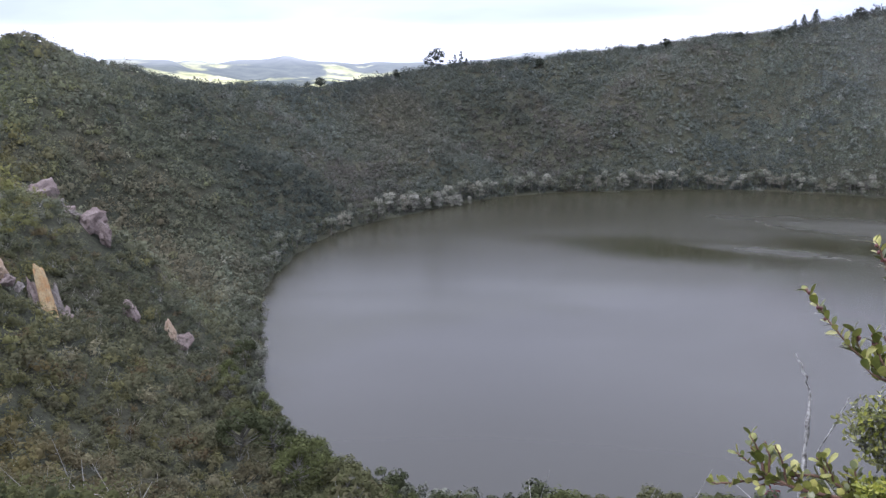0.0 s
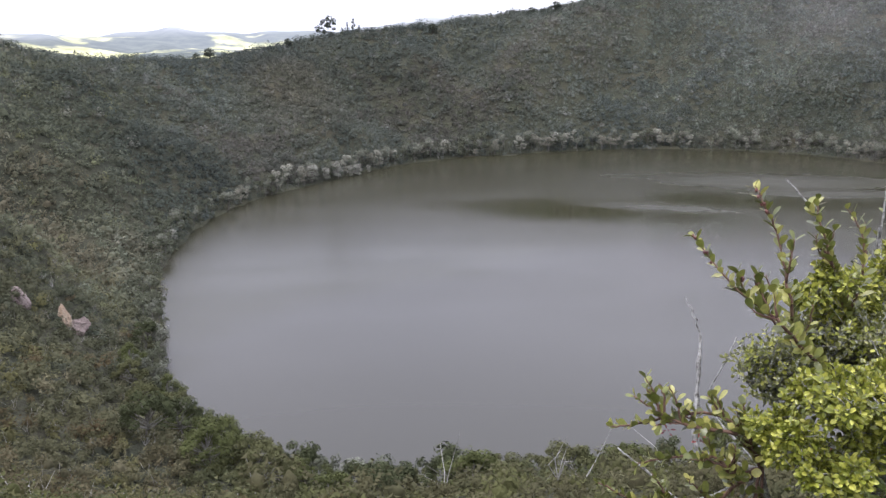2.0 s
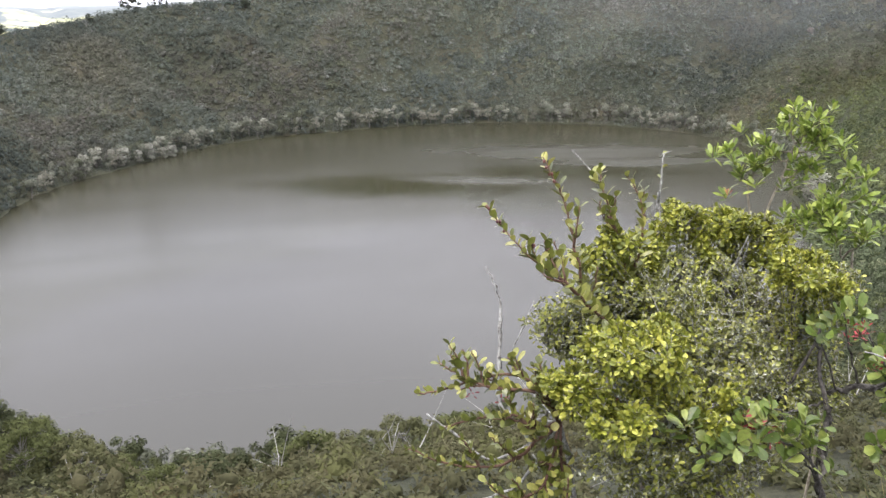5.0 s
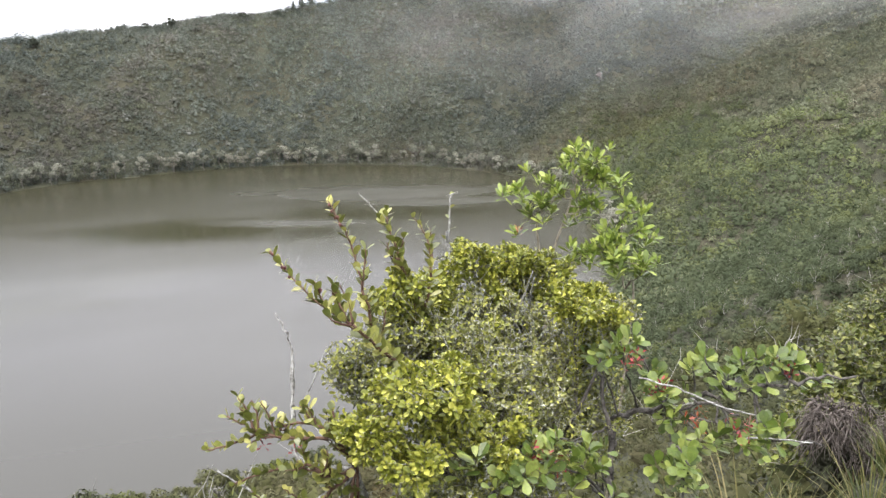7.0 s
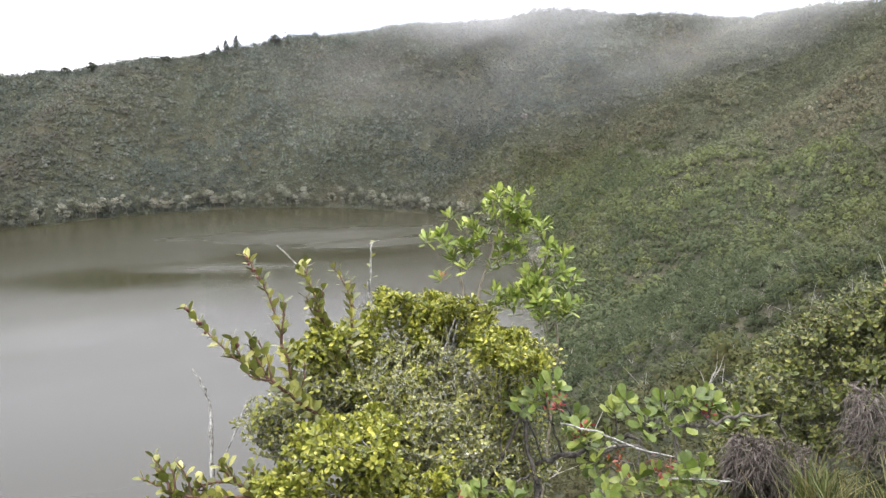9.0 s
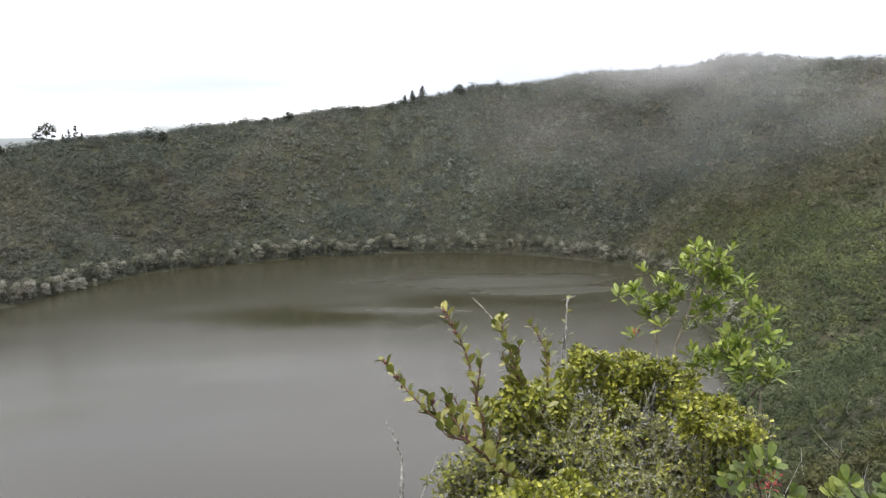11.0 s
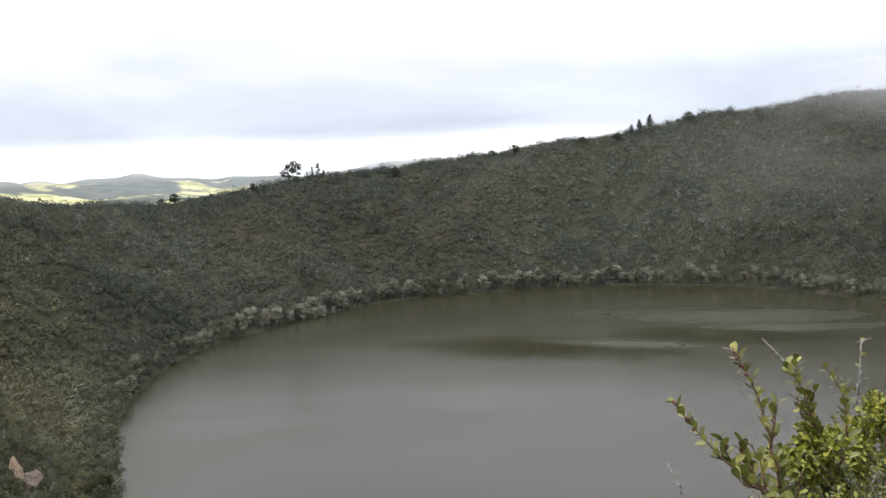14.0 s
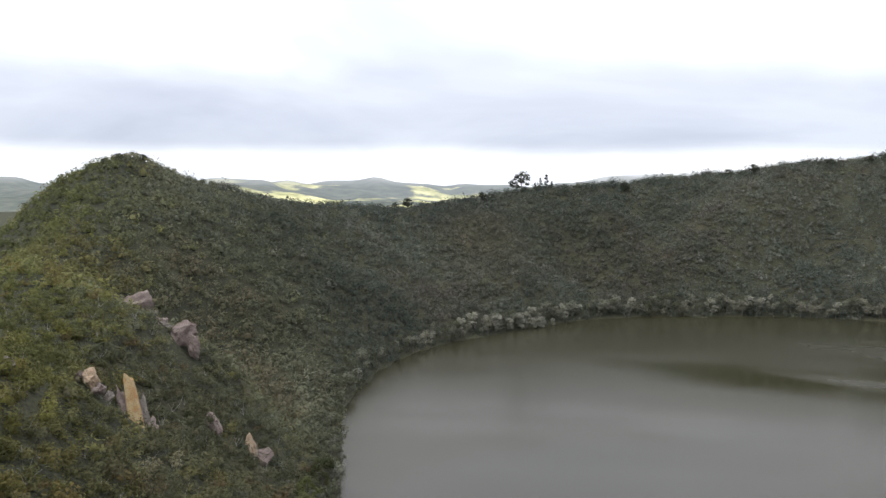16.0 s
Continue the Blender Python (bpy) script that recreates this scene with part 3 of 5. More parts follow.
def leaf_material(name, low, mid, high, rough=0.36, through_light=0.16, spots=None):
    """Living leaf: colour from blade to blade, mottling on it, a soft gloss and light through the blade."""
    m, nt, b = material(name, rough, 0.45)
    info, geo = nt.nodes.new("ShaderNodeObjectInfo"), nt.nodes.new("ShaderNodeNewGeometry")
    add = nt.nodes.new("ShaderNodeMath")
    add.operation = "ADD"
    nt.links.new(info.outputs["Random"], add.inputs[0])
    nt.links.new(geo.outputs["Random Per Island"], add.inputs[1])
    fr = nt.nodes.new("ShaderNodeMath")
    fr.operation = "FRACT"
    nt.links.new(add.outputs[0], fr.inputs[0])
    c = ramp(nt, fr.outputs[0], (0.0, low), (0.55, mid), (0.97, high))
    n = noise_node(nt, 90, 4, 0.65, geo.outputs["Position"])
    mott = ramp(nt, n.outputs["Fac"], (0.35, (0.72, 0.74, 0.7)), (0.62, (1.12, 1.1, 1.05)))
    c = blend(nt, c, mott, 1.0, "MULTIPLY")
    if spots:
        n2 = noise_node(nt, 260, 2, 0.5, geo.outputs["Position"])
        c = blend(nt, c, spots, ramp(nt, n2.outputs["Fac"], (0.66, (0, 0, 0)), (0.72, (0.8, 0.8, 0.8))))
    nt.links.new(c, b.inputs["Base Color"])
    bump(nt, b, n.outputs["Fac"], 0.25, 0.001)
    tr = nt.nodes.new("ShaderNodeBsdfTranslucent")
    nt.links.new(c, tr.inputs["Color"])
    mix = nt.nodes.new("ShaderNodeMixShader")
    mix.inputs[0].default_value = through_light
    nt.links.new(b.outputs[0], mix.inputs[1])
    nt.links.new(tr.outputs[0], mix.inputs[2])
    nt.links.new(mix.outputs[0], nt.nodes["Material Output"].inputs["Surface"])
    return m


YELLOW_LEAF = leaf_material("yellow_green_leaf", (0.082, 0.1, 0.012), (0.222, 0.243, 0.03), (0.44, 0.438, 0.085))
DULL_LEAF = leaf_material("grey_green_leaf", (0.085, 0.095, 0.028), (0.195, 0.205, 0.062), (0.37, 0.37, 0.14), 0.5)
LICHEN_TUFT = leaf_material("pale_lichen", (0.18, 0.19, 0.145), (0.32, 0.335, 0.265), (0.5, 0.51, 0.42), 0.8, 0.0)
SPINY_LEAF = leaf_material("olive_leaf", (0.07, 0.085, 0.018), (0.172, 0.19, 0.04), (0.38, 0.365, 0.11), 0.32, 0.18, (0.12, 0.09, 0.04))
FRESH_LEAF = leaf_material("fresh_green_leaf", (0.095, 0.145, 0.022), (0.195, 0.262, 0.042), (0.39, 0.45, 0.11), 0.36, 0.24)
BROAD_LEAF = leaf_material("broad_green_leaf", (0.052, 0.08, 0.014), (0.102, 0.15, 0.023), (0.23, 0.27, 0.065), 0.42, 0.17, (0.20, 0.15, 0.05))
RED_PETAL = leaf_material("red_flower", (0.13, 0.016, 0.02), (0.27, 0.035, 0.042), (0.42, 0.09, 0.085), 0.4, 0.3)
ORANGE_LEAF = leaf_material("orange_red_leaf", (0.22, 0.045, 0.025), (0.32, 0.07, 0.035), (0.4, 0.15, 0.06), 0.4, 0.3)
GRASS_BLADE = leaf_material("tussock_grass", (0.04, 0.055, 0.014), (0.088, 0.105, 0.03), (0.21, 0.18, 0.075), 0.5, 0.3)
BERRY = leaf_material("dull_red_berry", (0.065, 0.018, 0.02), (0.11, 0.03, 0.03), (0.17, 0.065, 0.055), 0.35, 0.05)
LICHEN_BARK = bark_material("lichen_covered_bark", (0.045, 0.038, 0.032), (0.44, 0.44, 0.41), 110)
TWIG_BARK = bark_material("grey_twig", (0.09, 0.08, 0.065), (0.27, 0.26, 0.23))
ROOT_BARK = bark_material("dark_dry_root", (0.045, 0.038, 0.033), (0.19, 0.165, 0.145))
RED_BARK = bark_material("reddish_stem", (0.05, 0.025, 0.02), (0.16, 0.10, 0.07))


def rock_material(name, base, second, stain):
    m, nt, b = material(name, 0.85, 0.2)
    p = position(nt)
    n1, n2 = noise_node(nt, 0.7, 5, 0.6, p), noise_node(nt, 5, 6, 0.7, p)
    c = ramp(nt, n1.outputs["Fac"], (0.38, base), (0.6, second))
    c = blend(nt, c, stain, ramp(nt, n2.outputs["Fac"], (0.52, (0, 0, 0)), (0.66, (1, 1, 1))))
    nt.links.new(c, b.inputs["Base Color"])
    bump(nt, b, n2.outputs["Fac"], 0.8, 0.15)
    return m


PINK_ROCK = rock_material("pinkish_rock", (0.16, 0.125, 0.115), (0.225, 0.185, 0.17), (0.075, 0.068, 0.057))
ORANGE_ROCK = rock_material("orange_rock_face", (0.31, 0.18, 0.075), (0.36, 0.285, 0.16), (0.17, 0.13, 0.09))
PALE_ROCK = rock_material("pale_sandy_rock", (0.34, 0.25, 0.17), (0.42, 0.34, 0.25), (0.15, 0.12, 0.10))
GREY_ROCK = rock_material("grey_rock", (0.13, 0.115, 0.105), (0.19, 0.17, 0.155), (0.07, 0.064, 0.055))


def rock_bmesh(size, seed, rough=0.30, cuts=9):
    """A broken boulder: a ball cut by random planes, then roughened."""
    rng = np.random.default_rng(seed)
    bm = bmesh.new()
    bmesh.ops.create_icosphere(bm, subdivisions=4, radius=1)
    planes = [(Vector(rng.normal(size=3)).normalized(), rng.uniform(0.40, 0.80)) for _ in range(cuts)]
    for v in bm.verts:
        for n, d in planes:
            over = v.co.dot(n) - d
            if over > 0:
                v.co -= n * over * 0.92
        k = noise.fractal(v.co * 2.2 + Vector((seed, 0, 0)), 0.9, 2.0, 5)
        v.co += v.co.normalized() * k * rough
        v.co = Vector((v.co.x * size[0], v.co.y * size[1], v.co.z * size[2]))
    return bm


def ground_z(x, y):
    return float(height(np.array([x]), np.array([y]))[0])


# ---------------------------------------------------------------- rock outcrops on the slope
def build_outcrop(x, y, lean, turn, label, pieces):
    """Boulders that stick out of the slope, each piece: mesh size, offset, material."""
    top = holder("rock_outcrop", (x, y, ground_z(x, y)), label, "rock", "rock outcrops on the crater slope")
    for k, (size, off, mat) in enumerate(pieces):
        ob = part("boulder", rock_bmesh(size, int(abs(x) * 7 + k), 0.11 if mat is ORANGE_ROCK else 0.24, 14), mat, top)
        ob.matrix_basis = pose(off[0], off[1], off[2], lean, -18, turn)
    return top


build_outcrop(-59.5, 131.5, -30, 15, "tall orange rock slab with grey sides among shrubs", [((1.3, 1.3, 7.6), (-0.2, 0, 3.0), ORANGE_ROCK), ((1.2, 1.2, 5.2), (-1.5, 0.2, 1.4), PINK_ROCK), ((1.2, 1.2, 4.4), (1.9, -0.1, 0.2), GREY_ROCK), ((1.5, 1.2, 2.4), (3.0, -0.6, -1.4), PINK_ROCK)])
build_outcrop(-85.0, 190.0, -20, 30, "pinkish grey rock outcrop half covered by shrubs", [((5.4, 2.4, 5.2), (-0.8, 0, 3.6), PINK_ROCK), ((2.6, 1.6, 2.6), (3.6, -1.4, 0.8), GREY_ROCK), ((2.4, 1.5, 2.2), (-3.4, 1.2, 1.4), GREY_ROCK)])
build_outcrop(-68.0, 173.0, -20, 20, "dull pink rock outcrop below a larger one", [((3.8, 1.9, 3.8), (0, 0, 2.0), PINK_ROCK), ((2.4, 1.6, 2.0), (-4.0, 0.8, 3.0), GREY_ROCK), ((1.8, 1.4, 3.0), (2.6, -0.6, -0.2), PINK_ROCK)])
build_outcrop(-47.5, 153.0, -15, 0, "small pale orange boulder with a grey block", [((1.1, 1.0, 2.6), (0, 0, 1.9), PALE_ROCK), ((2.3, 1.5, 2.2), (2.3, -0.6, 0.9), PINK_ROCK), ((1.0, 0.9, 1.0), (-3.6, -1.0, 0.7), PALE_ROCK), ((0.9, 0.8, 0.9), (-5.2, -0.6, 0.8), PINK_ROCK)])
build_outcrop(-64.0, 126.5, -20, 10, "jagged pinkish grey rocks in the shrubs", [((1.5, 1.0, 2.0), (0, 0, 1.4), PALE_ROCK), ((1.2, 1.0, 1.6), (1.9, -0.6, 0.2), PINK_ROCK), ((1.0, 0.8, 1.2), (-1.6, 0.3, 1.6), PINK_ROCK), ((0.9, 0.8, 1.0), (3.4, -1.0, -0.8), GREY_ROCK)])
build_outcrop(-53.5, 150.0, -15, 15, "low reddish boulder among shrubs", [((1.5, 1.2, 2.4), (0, 0, 1.2), PINK_ROCK)])
build_outcrop(-76.5, 181.5, -20, 35, "line of low grey boulders between two outcrops", [((2.2, 1.3, 1.6), (0, 0, 1.6), PINK_ROCK), ((1.6, 1.1, 1.3), (3.2, -2.4, 0.6), GREY_ROCK), ((1.4, 1.0, 1.2), (-3.0, 2.2, 2.2), PINK_ROCK)])
build_outcrop(-64.5, 106.0, -10, 0, "grey boulder on the spine of the ridge", [((1.2, 1.2, 1.4), (0, 0, 0.9), GREY_ROCK)])
build_outcrop(281.0, 343.0, -20, 40, "pale rock scar on the far slope", [((2.2, 1.6, 3.0), (0, 0, 1.8), GREY_ROCK), ((1.4, 1.2, 2.0), (3.0, 1.0, 0.8), GREY_ROCK)])


# ---------------------------------------------------------------- trees
def crown_mesh(name, blobs, count, size, tint, seed, mat=None, flat=0.85, low=-0.65, three=False):
    rng = np.random.default_rng(seed)
    c = np.array([b[:3] for b in blobs], float)
    r = np.array([b[3] for b in blobs], float)
    t = np.array([tint] * len(blobs)) * rng.uniform(0.8, 1.2, (len(blobs), 1))
    q, f, tt = leaf_cloud(rng, c, r, t, count, size, flat, low, three)
    ob = mesh_object(name, q, f, mat or FAR_LEAF)
    tint_mesh(ob, tt)
    return ob


def make_tree(name, label, group, high, blobs, count, size, tint, bark, seed, trunk_r=0.12, limbs=True, three=False):
    """A tree at the origin: tapered trunk, limbs to each clump of its crown, and the crown of many small blades."""
    rng = np.random.default_rng(seed)
    top = holder(name, (0, 0, 0), label, "tree", group)
    bm = bmesh.new()
    lean = Vector((rng.uniform(-0.1, 0.1) * high, rng.uniform(-0.1, 0.1) * high, high * 0.72))
    line = smooth_line([(0, 0, -0.6), lean * 0.3 + Vector((0.05 * high, 0, 0)), lean * 0.7, lean], 4)
    tube(bm, line, trunk_r, trunk_r * 0.3, 7)
    part("trunk", bm, bark, top)
    if limbs:
        for b in blobs:
            p = Vector(b[:3])
            s = lean * min(0.85, max(0.15, (p.z - 0.4 * b[3]) / lean.z * 0.7))
            bm = bmesh.new()
            tube(bm, smooth_line([s, (s + p) * 0.5 + Vector((0, 0, -0.12 * b[3])), p], 3), trunk_r * 0.5, trunk_r * 0.12, 5)
            part("limb", bm, bark, top)
    crown = crown_mesh("crown", blobs, count, size, tint, seed, three=three)
    crown.parent = top
    return top


def plant_tree(tree, x, y, scale, turn, wide=1.0, sink=0.0, first=False):
    m = Matrix.Translation((x, y, ground_z(x, y) - sink)) @ Matrix.Rotation(turn, 4, "Z")
    if first:
        tree.matrix_basis = m
        return tree
    m = m @ Matrix.Diagonal((scale * wide, scale * wide, scale, 1))
    return copy_thing(tree, m)


# pale lichen-hung trees along the waterline
SHORE_BARK = bark_material("weathered_shore_bark", (0.08, 0.075, 0.065), (0.20, 0.19, 0.17))
rng = np.random.default_rng(21)
shore_kinds = []
for k, (tint, nb, label) in enumerate((((0.28, 0.28, 0.232), 3, "pale grey lichen-covered tree at the water's edge"), ((0.18, 0.187, 0.15), 4, "grey-green small tree at the water's edge"), ((0.205, 0.20, 0.162), 3, "bleached grey bushy tree beside the lake"), ((0.10, 0.108, 0.075), 4, "dull green bushy tree beside the lake"))):
    blobs = [(rng.uniform(-0.9, 0.9), rng.uniform(-0.9, 0.9), rng.uniform(1.0, 5.2), rng.uniform(0.5, 1.0)) for _ in range(nb + 4)]
    shore_kinds.append(make_tree("shore_tree", label, "trees along the shore", 5.4, blobs, 74, 0.2, tint, SHORE_BARK, 30 + k, 0.14, True, True))
used = set()
for i in range(350):
    ang = -38 + 285 * (i + rng.uniform(-0.6, 0.6)) / 350
    r = np.interp(ang % 360, np.arange(720) * 0.5, T_SHORE, period=360) + rng.uniform(-2.2, 2.4)
    x, y = CENTRE[0] + r * math.cos(radians(ang)), CENTRE[1] + r * math.sin(radians(ang))
    k = int(rng.choice(4, p=(0.24, 0.28, 0.24, 0.24)))
    size = rng.uniform(0.7, 1.6)
    if x < -16 and rng.uniform() < 0.75:
        k, size = (3 if rng.uniform() < 0.55 else 1), size * 0.85
    if ang > 165:
        k, size = (3 if rng.uniform() < 0.7 else 1), size * 0.75
    plant_tree(shore_kinds[k], x, y, size, rng.uniform(0, 6.28), rng.uniform(0.8, 1.35), 0.0, k not in used)
    used.add(k)
big_pale = make_tree("round_pale_tree", "tall pale silvery round-topped tree on the lake shore", "pale round trees on the shore", 8.0, [(0, 0, 6.2, 1.9), (0.7, 0.3, 4.2, 1.5), (-0.8, -0.3, 3.6, 1.4), (0.1, -0.4, 2.4, 1.3)], 170, 0.26, (0.25, 0.25, 0.215), SHORE_BARK, 41, 0.2)
for i, (x, y, sc) in enumerate(((-2, 361, 1.0), (-7, 357, 0.85), (2.5, 364, 0.8), (-12, 352, 0.9), (-15.5, 349, 0.7), (7, 368, 0.75), (12, 373, 0.6), (-48, 257, 0.7), (99, 415, 0.9), (187, 396, 0.85), (62, 411, 0.65), (-20, 346, 0.6), (150, 412, 0.65))):
    plant_tree(big_pale, x + math.sin(i * 7.1), y + 0.8 * math.sin(i * 3.3), sc * (1 + 0.15 * math.sin(i * 5.0)), i * 1.3, 1.1 + 0.3 * math.sin(i * 2.7), 0.4, i == 0)

# trees standing out on the crest
SKY_DARK = (0.058, 0.066, 0.048)
rng = np.random.default_rng(51)
euc = make_tree("eucalyptus_tree", "tall open-crowned eucalyptus standing alone on the crest", "", 13.0, [(-1.8, 0, 9.8, 2.7), (1.2, 0.4, 12.2, 2.7), (3.0, 0, 10.2, 2.6), (-4.4, 0.3, 7.8, 2.5), (0.2, -0.5, 8.4, 1.7), (3.6, 0.3, 7.0, 1.2), (-2.0, 0.2, 5.8, 1.5), (-2.6, 0, 11.0, 1.5), (-5.4, 0, 6.2, 1.2), (2.2, 0.2, 4.8, 1.1)], 130, 0.36, SKY_DARK, DARK_BARK, 52, 0.22)
plant_tree(euc, -3.9, 491, 1.0, 0.4, 1.0, 2.6, True)
thin = make_tree("slender_tree", "thin dark young tree on the crest", "slender trees on the crest", 5.5, [(0.1, 0, 4.6, 0.75), (-0.3, 0.2, 3.5, 0.8), (0.1, 0.1, 5.5, 0.55), (0.4, 0, 2.7, 0.6)], 55, 0.22, SKY_DARK, DARK_BARK, 53, 0.08)
for i, (x, y, sc) in enumerate(((3.4, 499, 0.75), (6.5, 500, 0.95), (9.4, 500, 1.1), (12.5, 501, 0.7), (26, 502, 0.6), (31, 502, 0.55), (-46, 456, 0.5), (-90, 394, 0.5))):
    plant_tree(thin, x, y - 5, sc * 1.45, i * 2.1, 0.85, 1.8, i == 0)
round_tree = make_tree("round_crest_tree", "dark round-crowned tree on the saddle of the crest", "round trees on the crest", 6.0, [(0, 0, 3.8, 2.1), (0.9, 0.4, 3.0, 1.5), (-0.9, -0.2, 2.9, 1.5), (0.2, 0, 4.9, 1.3)], 110, 0.3, SKY_DARK, DARK_BARK, 54, 0.18)
for i, (x, y, sc, wide) in enumerate(((-66, 452, 0.95, 0.9), (-60, 453, 0.9, 1.0), (52.5, 506, 0.75, 1.2), (110, 521, 0.7, 1.4), (124, 523, 0.8, 1.4), (229, 517, 0.95, 1.3), (-24, 476, 0.6, 1.3), (-131, 285, 0.33, 1.6), (-126, 292, 0.3, 1.8), (-134, 281, 0.3, 1.5), (166, 525, 0.6, 1.6), (186, 524, 0.6, 1.4), (-121, 303, 0.28, 1.6))):
    plant_tree(round_tree, x, y - 3, sc * (1.35 if i > 1 else 1.2), i * 1.7, wide * (1.0 if i > 1 else 1.35), 0.5, i == 0)


def make_pine(seed):
    rng = np.random.default_rng(seed)
    tiers = [(0.25 * math.sin(k * 2.3), 0.2 * math.cos(k * 1.9), 1.5 + 0.95 * k, 2.3 - 0.33 * k) for k in range(6)]
    return make_tree("pine_tree", "dark pointed conifer on the crest", "conifers on the crest", 7.4, tiers, 90, 0.32, SKY_DARK, DARK_BARK, seed, 0.14, False)


pine = make_pine(55)
for i, (x, y, sc) in enumerate(((201, 521, 0.95), (207.5, 521, 1.05), (196.0, 521, 0.75))):
    plant_tree(pine, x, y, sc * 1.1, i * 1.1, 1.0, -0.8, i == 0)

# umbrella-crowned trees on the bank below the overlook
BANK_BARK = bark_material("grey_limb_bark", (0.07, 0.066, 0.056), (0.23, 0.22, 0.195))
rng = np.random.default_rng(61)
bank_kinds = []
for k, tint in enumerate(((0.085, 0.096, 0.038), (0.062, 0.071, 0.036), (0.096, 0.099, 0.048))):
    blobs = []
    for _ in range(24):
        a, q = rng.uniform(0, 6.28), 2.1 * math.sqrt(rng.uniform())
        blobs.append((q * math.cos(a), q * math.sin(a), 4.85 - 0.38 * q * q + rng.uniform(-0.9, 0.25), rng.uniform(0.3, 0.72)))
    bank_kinds.append(make_tree("bank_tree", ("broad umbrella-crowned green tree above the lake", "dark green flat-crowned tree above the lake", "olive tree with bare grey limbs above the lake")[k], "trees on the near bank", 5.4, blobs, 150, 0.12, tint, BANK_BARK, 62 + k, 0.13, True, True))
BANK_FOOT = 1.5
BANK = [(-11, 113.5, 1.2), (-15, 115, 1.05), (-20, 120.5, 1.0), (-23, 125, 0.95), (-7, 111, 1.0), (-26.5, 133, 1.0), (-29, 141, 1.0), (5, 100, 0.9), (22, 103, 1.0), (-6, 105, 0.9), (10.5, 99, 1.2), (17, 98, 1.0), (28, 101, 1.1), (0, 104, 0.9), (-13, 112, 1.0), (-19, 116, 1.25), (-24, 121, 1.1), (-30, 128, 0.95), (34, 104, 1.1), (41, 106, 1.0), (-10, 99, 1.1), (13, 93, 1.1), (3, 94, 1.0), (24, 95, 1.1), (-18, 107, 1.0), (-26, 112, 1.0), (32, 97, 1.0), (-36, 148, 0.9), (-38, 168, 1.0), (-34, 138, 0.9), (50, 110, 1.0), (60, 112, 1.0), (7.5, 102, 0.8), (13.5, 102, 0.95), (19.5, 102, 0.85), (25, 104, 0.8), (-3, 102, 0.8), (2.5, 100, 0.95), (-8.5, 107, 0.85), (-15.5, 114, 0.9), (31, 104, 0.85), (37.5, 106, 0.9)]
used = set()
for i, (x, y, sc) in enumerate(BANK):
    k = i % 3
    plant_tree(bank_kinds[k], x, y - (BANK_FOOT if y < 125 else 2), sc * (1.32 if y < 108 else 1.45 if y < 116 else 1.25), i * 2.4, 1.05, 0.5, k not in used)
    used.add(k)


# bare grey branches among the shrubs
def build_dead_branches():
    rng = np.random.default_rng(71)
    x, y, s = scatter(rng, 3.4, lambda d, x, y: (d < 210) & (d > 30))
    keep = rng.uniform(size=len(x)) < 0.45
    x, y = x[keep], y[keep]
    z = height(x, y)
    vs, fs = [], []
    for px, py, pz in zip(x, y, z):
        root = np.array((px, py, pz + 0.3))
        for _ in range(5):
            d = np.array((rng.normal() * 0.55, rng.normal() * 0.55, 1.0))
            ln = rng.uniform(0.8, 1.9)
            mid = root + d * ln * 0.55
            tip = mid + (d + rng.normal(size=3) * 0.5) * ln * 0.5
            w = 0.03
            for a, b, wa, wb in ((root, mid, w, w * 0.7), (mid, tip, w * 0.7, w * 0.25)):
                n = len(vs)
                for p, q in ((a, wa), (b, wb)):
                    vs += [p + np.array((q, 0, 0)), p + np.array((-q * 0.5, q * 0.87, 0)), p + np.array((-q * 0.5, -q * 0.87, 0))]
                fs += [(n, n + 1, n + 4, n + 3), (n + 1, n + 2, n + 5, n + 4), (n + 2, n, n + 3, n + 5)]
    ob = mesh_object("bare_branches", np.array(vs), np.array(fs), PALE_BARK)
    return tagged(ob, "bare grey dead branches sticking out of the shrubs", "branches", kind="stuff")


build_dead_branches()


